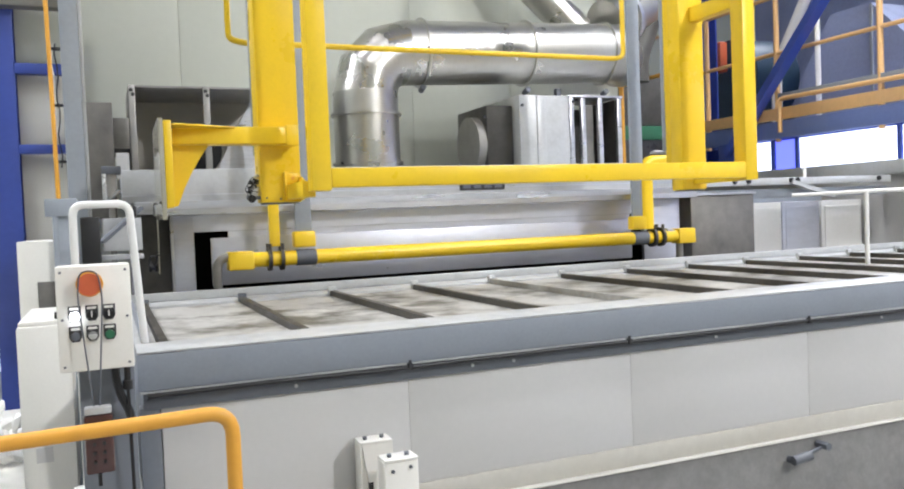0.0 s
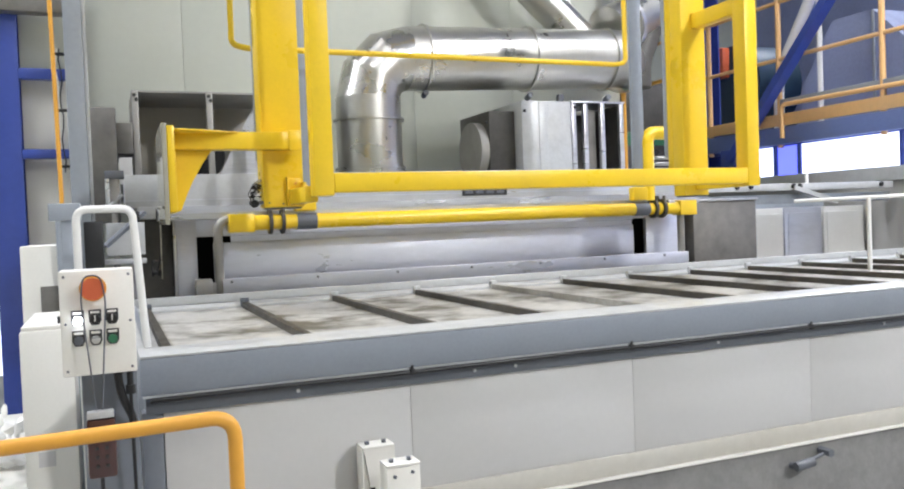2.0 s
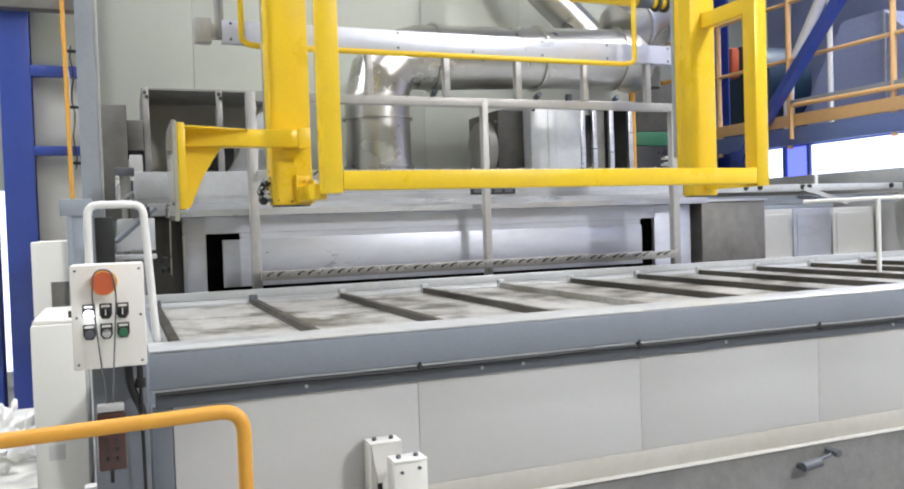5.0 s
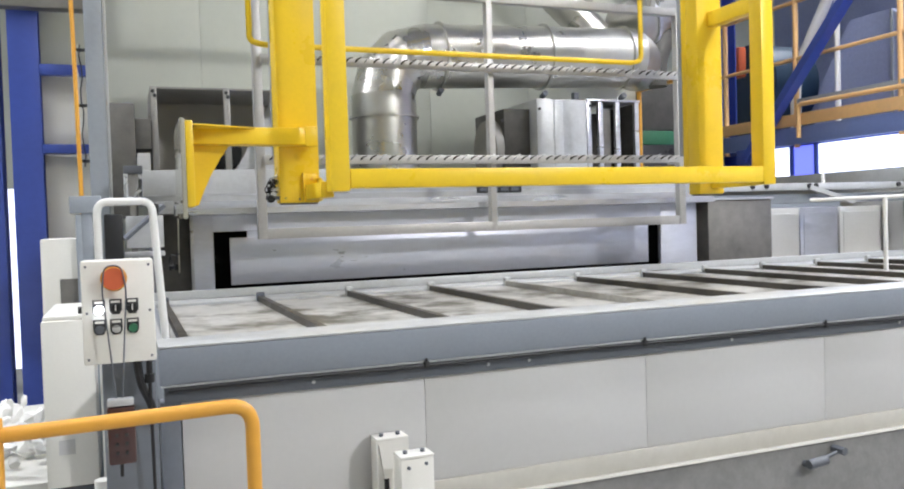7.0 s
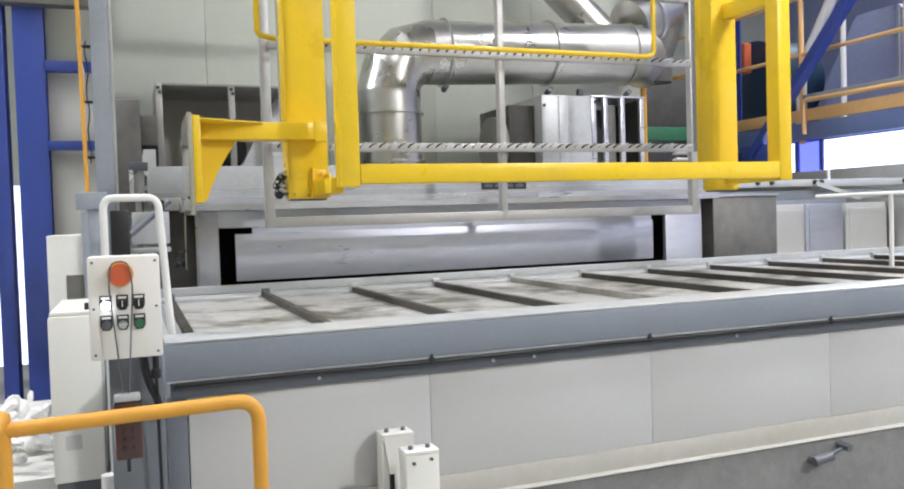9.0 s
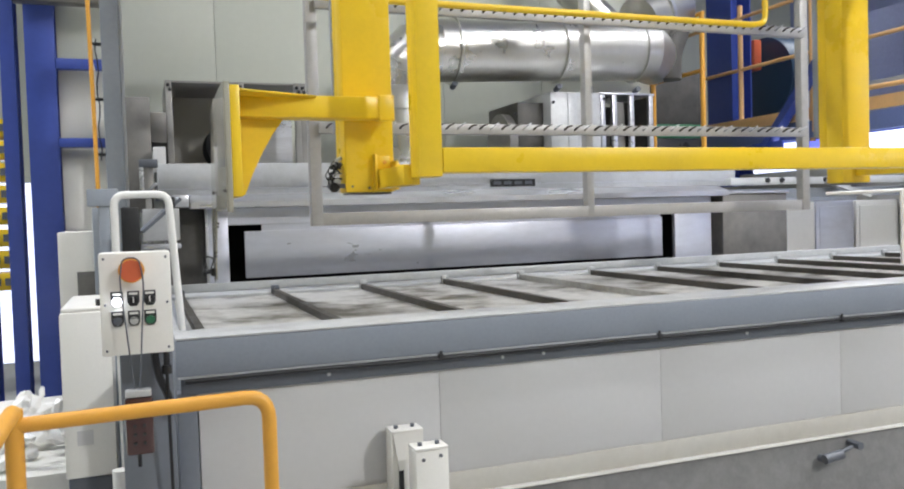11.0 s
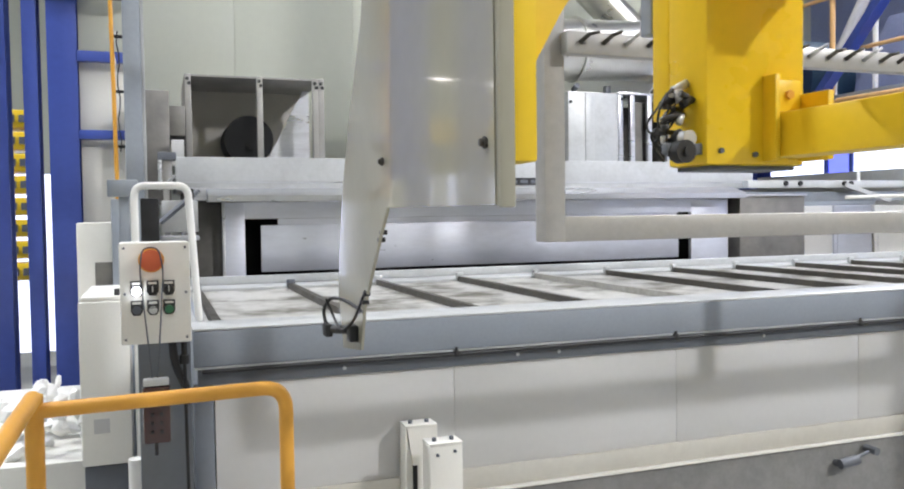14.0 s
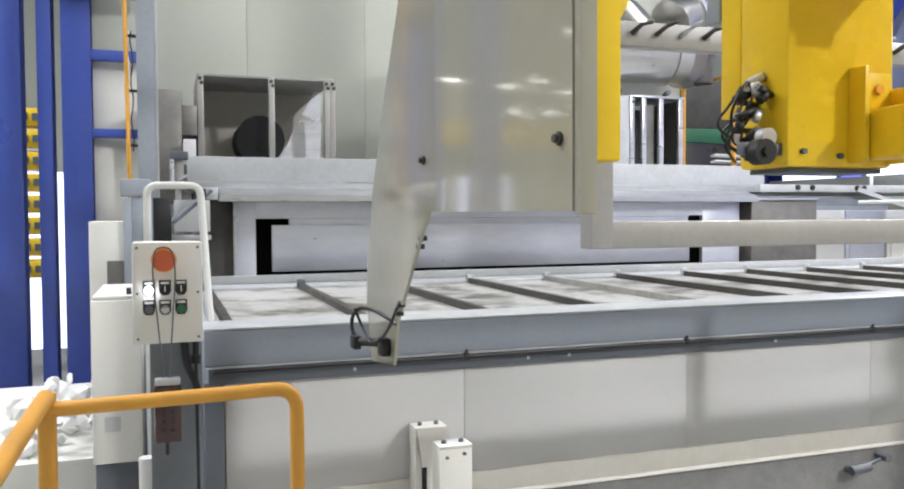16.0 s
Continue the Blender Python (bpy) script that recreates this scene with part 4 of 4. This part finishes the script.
# ---- the moving gantry ----
def build_gantry():
    g = thing("gantry_lifter", "bright yellow steel lifting gantry with guard frame", "gantry")
    for name, x0, x1 in (("column", 0.692, 0.868), ("column", 2.93, 3.09)):
        c = part(name, box(x0, x1, 1.49, 1.585, 1.525, 4.6, 0.006), YELLOW, g)
        part("cap", box(x0 + 0.01, x1 - 0.01, 1.50, 1.575, 1.518, 1.5245, 0.001), DARK_GREY, c)
        part("chain_guard", box(x0 + 0.0, x1 - 0.04, 1.63, 1.66, 1.74, 4.6, 0.003), GREY_POST, c)
        part("slide_strip", box(x0 + 0.002, x0 + 0.03, 1.586, 1.629, 1.60, 4.6, 0.003), YELLOW, c)
    part("upper_cross_beam", box(0.5, 3.3, 1.5, 1.66, 4.601, 4.80, 0.006), YELLOW, g)
    for x in (0.56, 3.24):
        for y in (1.3, 1.86):
            part("trolley_wheel", rod(bmesh.new(), (x - 0.02, y, 4.87), (x + 0.02, y, 4.87), 0.06, 20), DARK_GREY, g)
        part("trolley", box(x - 0.05, x + 0.05, 1.24, 1.92, 4.801, 4.85, 0.006), YELLOW, g)
    # guard frame before the columns
    part("guard_post", box(0.822, 0.90, 1.08, 1.165, 1.556, 3.3, 0.004), YELLOW, g)
    part("guard_post", box(2.99, 3.065, 1.08, 1.165, 1.556, 2.50, 0.004), YELLOW, g)
    part("guard_beam", box(0.901, 2.989, 1.08, 1.165, 1.568, 1.645, 0.004), YELLOW, g)
    part("guard_arm", box(0.80, 0.854, 1.166, 1.489, 1.535, 1.60, 0.004), YELLOW, g)
    part("arm_fin", box(0.790, 0.7985, 1.462, 1.4895, 1.53, 1.655, 0.001), YELLOW, g)
    part("arm_flange", box(0.801, 0.853, 1.481, 1.4895, 1.602, 1.65, 0.002), YELLOW, g)
    for q, w in ((0.83, 1.628), (0.775, 1.54), (0.715, 1.545)):
        part("flange_bolt", bolts(bmesh.new(), [(q, 1.479 if q > 0.8 else 1.487, w)], "y", 0.007 if q > 0.8 else 0.004, 0.006), RAIL_YELLOW if q > 0.8 else DARK_GREY, g)
    part("guard_arm", box(3.0, 3.06, 1.166, 1.6, 2.42, 2.498, 0.004), YELLOW, g)
    part("guard_arm", box(0.81, 0.853, 1.166, 1.489, 3.2, 3.28, 0.004), YELLOW, g)
    part("guard_arm", box(3.0, 3.06, 1.166, 1.489, 1.555, 1.62, 0.004), YELLOW, g)
    ba = bx(bmesh.new(), 0.8545, 0.866, 1.43, 1.489, 1.53, 1.63, 0.002)
    bolts(ba, [(0.869, 1.45, 1.61), (0.869, 1.475, 1.61)], "x", 0.012, 0.01)
    part("arm_bracket", ba, YELLOW, g)
    # outrigger arm with gusset and cream cover sheet
    part("outrigger_arm", box(0.3215, 0.84, 1.395, 1.488, 1.77, 1.842, 0.004), YELLOW, g)
    part("top_web", prism(bmesh.new(), [(0.3215, 1.28), (0.58, 1.393), (0.3215, 1.393)], "z", 1.834, 1.842), YELLOW, g, "triangular stiffening web")
    fp = bx(bmesh.new(), 0.79, 0.845, 1.39, 1.3945, 1.762, 1.848, 0.002)
    bolts(fp, [(x, 1.388, z) for x in (0.797, 0.838) for z in (1.77, 1.84)], "y", 0.005, 0.006)
    part("flange_plate", fp, YELLOW, g)
    bm = bmesh.new()
    prism(bm, [(0.3215, 1.7695), (0.478, 1.7695), (0.44, 1.715), (0.40, 1.645), (0.372, 1.585), (0.347, 1.522), (0.3215, 1.515)], "y", 1.448, 1.46)
    part("gusset", bm, YELLOW, g)
    part("end_plate", box(0.291, 0.321, 1.275, 1.49, 1.512, 1.852, 0.003), YELLOW, g, "yellow end plate")
    # the cover is one sheet with a bend: its rear half leans away from the tank's end
    sh = bmesh.new()
    fore = [(1.275, 1.468), (1.275, 1.862), (1.66, 1.851), (1.66, 1.469)]
    rear = [(1.66, 1.469), (1.66, 1.851), (1.855, 1.845), (1.876, 1.789), (2.01, 1.629), (2.087, 1.509), (2.147, 1.367), (2.155, 1.294), (2.126, 1.24), (2.11, 1.196), (1.924, 1.22), (1.892, 1.30), (1.758, 1.42), (1.70, 1.469)]
    for outline in (fore, rear):
        near = [sh.verts.new((0.272 + 0.045 * max(0.0, p - 1.66), p, q)) for p, q in outline]
        back = [sh.verts.new(v.co + Vector((0.005, 0, 0))) for v in near]
        sh.faces.new(near)
        sh.faces.new(back[::-1])
        for i in range(len(outline)):
            j = (i + 1) % len(outline)
            if outline is fore and i == 2 or outline is rear and i == 0:
                continue
            sh.faces.new((near[i], back[i], back[j], near[j]))
    bmesh.ops.recalc_face_normals(sh, faces=sh.faces)
    cov = part("cover_sheet", sh, CREAM, g, "glossy cream folded cover sheet")
    part("fold", box(0.273, 0.290, 1.262, 1.274, 1.465, 1.86, 0.002), CREAM, cov)
    for y, z in ((1.298, 1.533), (1.712, 1.54)):
        fb = bolts(bmesh.new(), [(0.2705, y, z)], "x", 0.0065, 0.004)
        bolts(fb, [(0.2675, y, z)], "x", 0.004, 0.006)
        part("fastener", fb, RIB, cov)
    for y, z in ((1.752, 1.432), (1.764, 1.42), (1.868, 1.325), (1.878, 1.31)):
        part("edge_screw", bolts(bmesh.new(), [(0.282, y, z)], "x", 0.004, 0.012), BLACK, cov)
    part("spacer", box(0.2775, 0.2905, 1.29, 1.48, 1.60, 1.80, 0.0), GREY_POST, cov)
    sn = tube(bmesh.new(), rounded([(0.285, 1.90, 1.29), (0.268, 1.98, 1.306), (0.258, 2.06, 1.302), (0.25, 2.09, 1.28), (0.25, 2.08, 1.255), (0.262, 2.05, 1.24)], 0.03), 0.0034, 6)
    tube(sn, rounded([(0.28, 1.87, 1.33), (0.27, 1.92, 1.27), (0.262, 1.99, 1.245), (0.262, 2.04, 1.262), (0.25, 2.06, 1.30)], 0.03), 0.0026, 6)
    rod(sn, (0.256, 2.06, 1.242), (0.288, 2.0, 1.246), 0.008, 10)
    bx(sn, 0.246, 0.260, 2.05, 2.085, 1.228, 1.252, 0.003)
    bx(sn, 0.268, 0.284, 1.94, 1.97, 1.232, 1.262, 0.003)
    part("sensor", sn, BLACK, g, "black cable sensor at the cover tip")
    # cable bundle beside the left column foot
    rnd = random.Random(9)
    for k in range(7):
        a = Vector((0.682 + rnd.uniform(-0.025, 0.004), 1.54 + rnd.uniform(-0.025, 0.025), 1.625 + rnd.uniform(-0.02, 0.02)))
        hs = tube(bmesh.new(), rounded([a, a + Vector((rnd.uniform(-0.03, 0), 0, -0.025)), a + Vector((rnd.uniform(-0.035, 0.0), 0.015, -0.05)), a + Vector((-0.004, 0, -0.075))], 0.03), 0.0019, 6)
        part("hose", hs, BLACK, g)
    for k in range(4):
        part("fitting", rod(bmesh.new(), (0.635 + 0.008 * k, 1.53, 1.575 + 0.018 * k), (0.694, 1.55, 1.575 + 0.018 * k), 0.004, 10), SILVER if k % 2 else BLACK, g)
    for k in range(14):
        u = k / 13
        c = Vector((0.655 + 0.022 * u + rnd.uniform(-0.012, 0.012), 1.53 + rnd.uniform(-0.015, 0.015), 1.562 + 0.082 * u + rnd.uniform(-0.008, 0.008)))
        d = Vector((rnd.uniform(-1, 1), rnd.uniform(-0.4, 0.4), rnd.uniform(-1, 1))).normalized() * rnd.uniform(0.007, 0.014)
        part("connector", rod(bmesh.new(), c - d, c + d, rnd.uniform(0.0035, 0.0075), 9), SILVER if k % 4 == 1 else BLACK, g)
    wheel = part("pulley", rod(rod(bmesh.new(), (0.652, 1.482, 1.543), (0.652, 1.502, 1.543), 0.0165, 24), (0.652, 1.478, 1.543), (0.652, 1.482, 1.543), 0.006, 12), BLACK, g, "small black pulley")
    part("hub_cap", rod(bmesh.new(), (0.664, 1.49, 1.563), (0.664, 1.506, 1.563), 0.011, 18), SILVER, wheel, "pale round cap")
    # thin U-shaped hose guard behind the columns
    u = rounded([(0.63, 1.80, 3.3), (0.63, 1.80, 2.29), (0.70, 1.80, 2.275), (2.73, 1.80, 2.275), (2.79, 1.80, 2.29), (2.79, 1.80, 3.3)], 0.03)
    part("hose_guard", tube(bmesh.new(), u, 0.014, 10), YELLOW, g, "thin yellow tube loop")
    part("pulley_arm", box(0.632, 0.694, 1.50, 1.515, 1.54, 1.556, 0.002), DARK_GREY, g)
    return g


# ---- the moving rack ----
def build_rack():
    """Origin under the rack's bottom bar."""
    r = thing("dip_rack", "stainless comb rack hanging from a yellow lifting pipe", "rack")
    a, b = 0.65, 3.18
    comb1, comb2 = 0.885, 0.395
    for x in (a + 0.012, 1.91, b - 0.035):
        part("post", box(x, x + (0.035 if x == 1.91 else 0.045), -0.02, 0.025, 0.0, 1.28, 0.003), RACK, r)
    part("bottom_bar", box(a + 0.047, b - 0.037, -0.0195, 0.0245, 0.0, 0.05, 0.003), RACK, r)
    part("top_bar", box(a + 0.047, b - 0.037, -0.0195, 0.0245, 1.235, 1.28, 0.003), RACK, r)
    for z in (comb1, comb2):
        cb = part("comb_rail", box(a + 0.047, b - 0.037, -0.05, -0.022, z - 0.032, z + 0.012, 0.003), RACK, r)
        n = 48
        for k in range(n):
            x = a + (0.18 if z == comb1 else 0.075) + (b - a - (0.26 if z == comb1 else 0.16)) * k / (n - 1)
            hk = rod(bmesh.new(), (x, -0.05, z - 0.010), (x + 0.010, -0.070, z + 0.003), 0.0048, 6)
            rod(hk, (x + 0.008, -0.069, z + 0.002), (x + 0.029, -0.074, z + 0.007 + 0.004 * (k % 3)), 0.0034, 6)
            part("hook", hk, SILVER if k % 3 == 2 else RIB, cb)
    hb = bx(bmesh.new(), a - 0.09, b + 0.12, -0.03, -0.022, 1.51, 1.615, 0.002)
    bx(hb, a - 0.09, b + 0.12, -0.0219, 0.03, 1.51, 1.518)
    bx(hb, a - 0.09, b + 0.12, -0.0219, 0.03, 1.607, 1.615)
    part("end_bracket", box(a - 0.215, a - 0.14, -0.04, 0.03, 1.505, 1.62, 0.004), RACK, r, "pale steel end bracket")
    part("bracket_web", box(a - 0.139, a - 0.091, -0.01, 0.03, 1.53, 1.60, 0.002), RACK, r)
    hp = part("header_channel", hb, SATIN, r, "bright folded header channel")
    for k in range(7):
        for z in (1.525, 1.60):
            part("bolt", bolts(bmesh.new(), [(a - 0.05 + 0.42 * k, -0.032, z)], "y", 0.007, 0.006), DARK_GREY, hp)
    for k in range(6):
        x = a + 0.195 + 0.425 * k
        part("strut", box(x, x + 0.035, -0.018, 0.018, 1.281, 1.509, 0.002), RACK, r)
    for x in (a - 0.1, b + 0.09):
        hg = tube(bmesh.new(), rounded([(x, 0.0, 1.53), (x, 0.0, 1.89), (x + (0.1 if x < 1 else -0.1), 0.0, 1.91)], 0.05), 0.022, 12)
        part("hanger", hg, DULL, r, "dull bent hanger tube")
    pp = part("lifting_pipe", rod(bmesh.new(), (0.62, 0.0, 1.88), (3.31, 0.0, 1.88), 0.037, 20), YELLOW, r, "yellow lifting pipe")
    for x in (0.60, 3.24):
        part("end_block", box(x, x + 0.12, -0.045, 0.045, 1.835, 1.925, 0.006), YELLOW, pp)
    for x in (0.80, 0.86, 3.07, 3.13):
        cl = rod(bmesh.new(), (x - 0.008, 0, 1.88), (x + 0.008, 0, 1.88), 0.058, 20)
        bolts(cl, [(x, -0.03, 1.94), (x, 0.03, 1.94)], "z", 0.009, 0.03)
        part("clamp", cl, RIB, pp)
    for x in (0.93, 2.93):
        part("sleeve", rod(bmesh.new(), (x, 0, 1.88), (x + 0.1, 0, 1.88), 0.041, 20), DARK_GREY, pp)
        st = bx(bmesh.new(), x + 0.005, x + 0.085, -0.01, 0.01, 2.01, 3.9, 0.002)
        part("lift_strap", st, GREY_POST, pp, "grey flat lifting strap")
        cp = bx(bmesh.new(), x - 0.01, x + 0.10, -0.03, 0.03, 1.93, 2.01, 0.01)
        part("strap_clamp", cp, YELLOW, pp)
    part("push_rod", box(0.805, 0.855, -0.015, 0.015, 1.94, 2.48, 0.003), YELLOW, pp)
    el = tube(bmesh.new(), rounded([(3.04, 0.0, 1.93), (3.04, 0.0, 2.33), (3.34, 0.0, 2.33)], 0.06), 0.04, 14)
    part("push_elbow", el, YELLOW, pp)
    return r


# Unseen roof lamps; place and power of each are set to brighten an area.
LAMPS = ((-2.5, -4.5, 50), (1.5, -4.5, 12), (5.5, -4.5, 14), (0.5, -1.2, 96), (4.5, -1.2, 94), (0.0, 2.2, 30), (8.5, 4.0, 500), (-4.0, 3.0, 560), (5.2, -0.1, 215), (-2.4, 0.4, 85))
build_hall()
lamp_row()
build_tank()
build_bracket()
build_controls()
build_handrail()
build_hood()
build_fans()
build_ducts()
build_right()
build_left()
rails = thing("runway_beam", "blue overhead runway beams under the roof", "beam", kind="structure")
for rx in (0.66, 3.34):
    part("beam", bar(bmesh.new(), (rx - 0.02, -2.6, 4.939), (rx - 0.02, 2.6, 5.0275), 0.4, 0.16), BLUE, rails)
    for ry in (-2.4, 0.0, 2.4):
        part("hanger", box(rx - 0.06, rx + 0.02, ry - 0.04, ry + 0.04, 5.09, 7.0, 0.003), BLUE, rails)
gantry = build_gantry()
rack = build_rack()


def motions():
    slide = [(0, 0), (8.4, 0), (9.0, 0.07), (9.6, 0.20), (10.2, 0.42), (10.8, 0.71), (11.3, 1.03), (11.5, 1.185), (11.8, 1.435), (12.3, 1.80), (12.8, 2.12), (13.3, 2.37), (13.8, 2.563), (14.5, 2.725), (15.2, 2.755), (16, 2.75)]
    walk(gantry, [(t, pose(0.036 * d, -d, -0.017 * d)) for t, d in slide])
    lift = {0: -0.62, 0.7: -0.585, 1.5: -0.53, 2.0: -0.415, 2.2: -0.305, 2.8: -0.10, 3.0: -0.01, 3.5: 0.174, 4.0: 0.385, 4.6: 0.64, 5.2: 0.89, 5.8: 1.12, 6.3: 1.275, 6.5: 1.312, 6.8: 1.352, 7.2: 1.366, 8.0: 1.368, 8.4: 1.37, 9.0: 1.40}
    late = {9.6: 1.405, 10.2: 1.405, 10.8: 1.40, 11.3: 1.39, 11.5: 1.388, 11.8: 1.38, 12.3: 1.372, 12.8: 1.366, 13.3: 1.36, 13.8: 1.358, 14.5: 1.355, 15.2: 1.355, 16: 1.355}
    way = dict(slide)
    rows = [(t, pose(0.036 * way.get(t, 0), 1.97 - way.get(t, 0), z)) for t, z in {**lift, **late}.items()]
    walk(rack, rows)


motions()
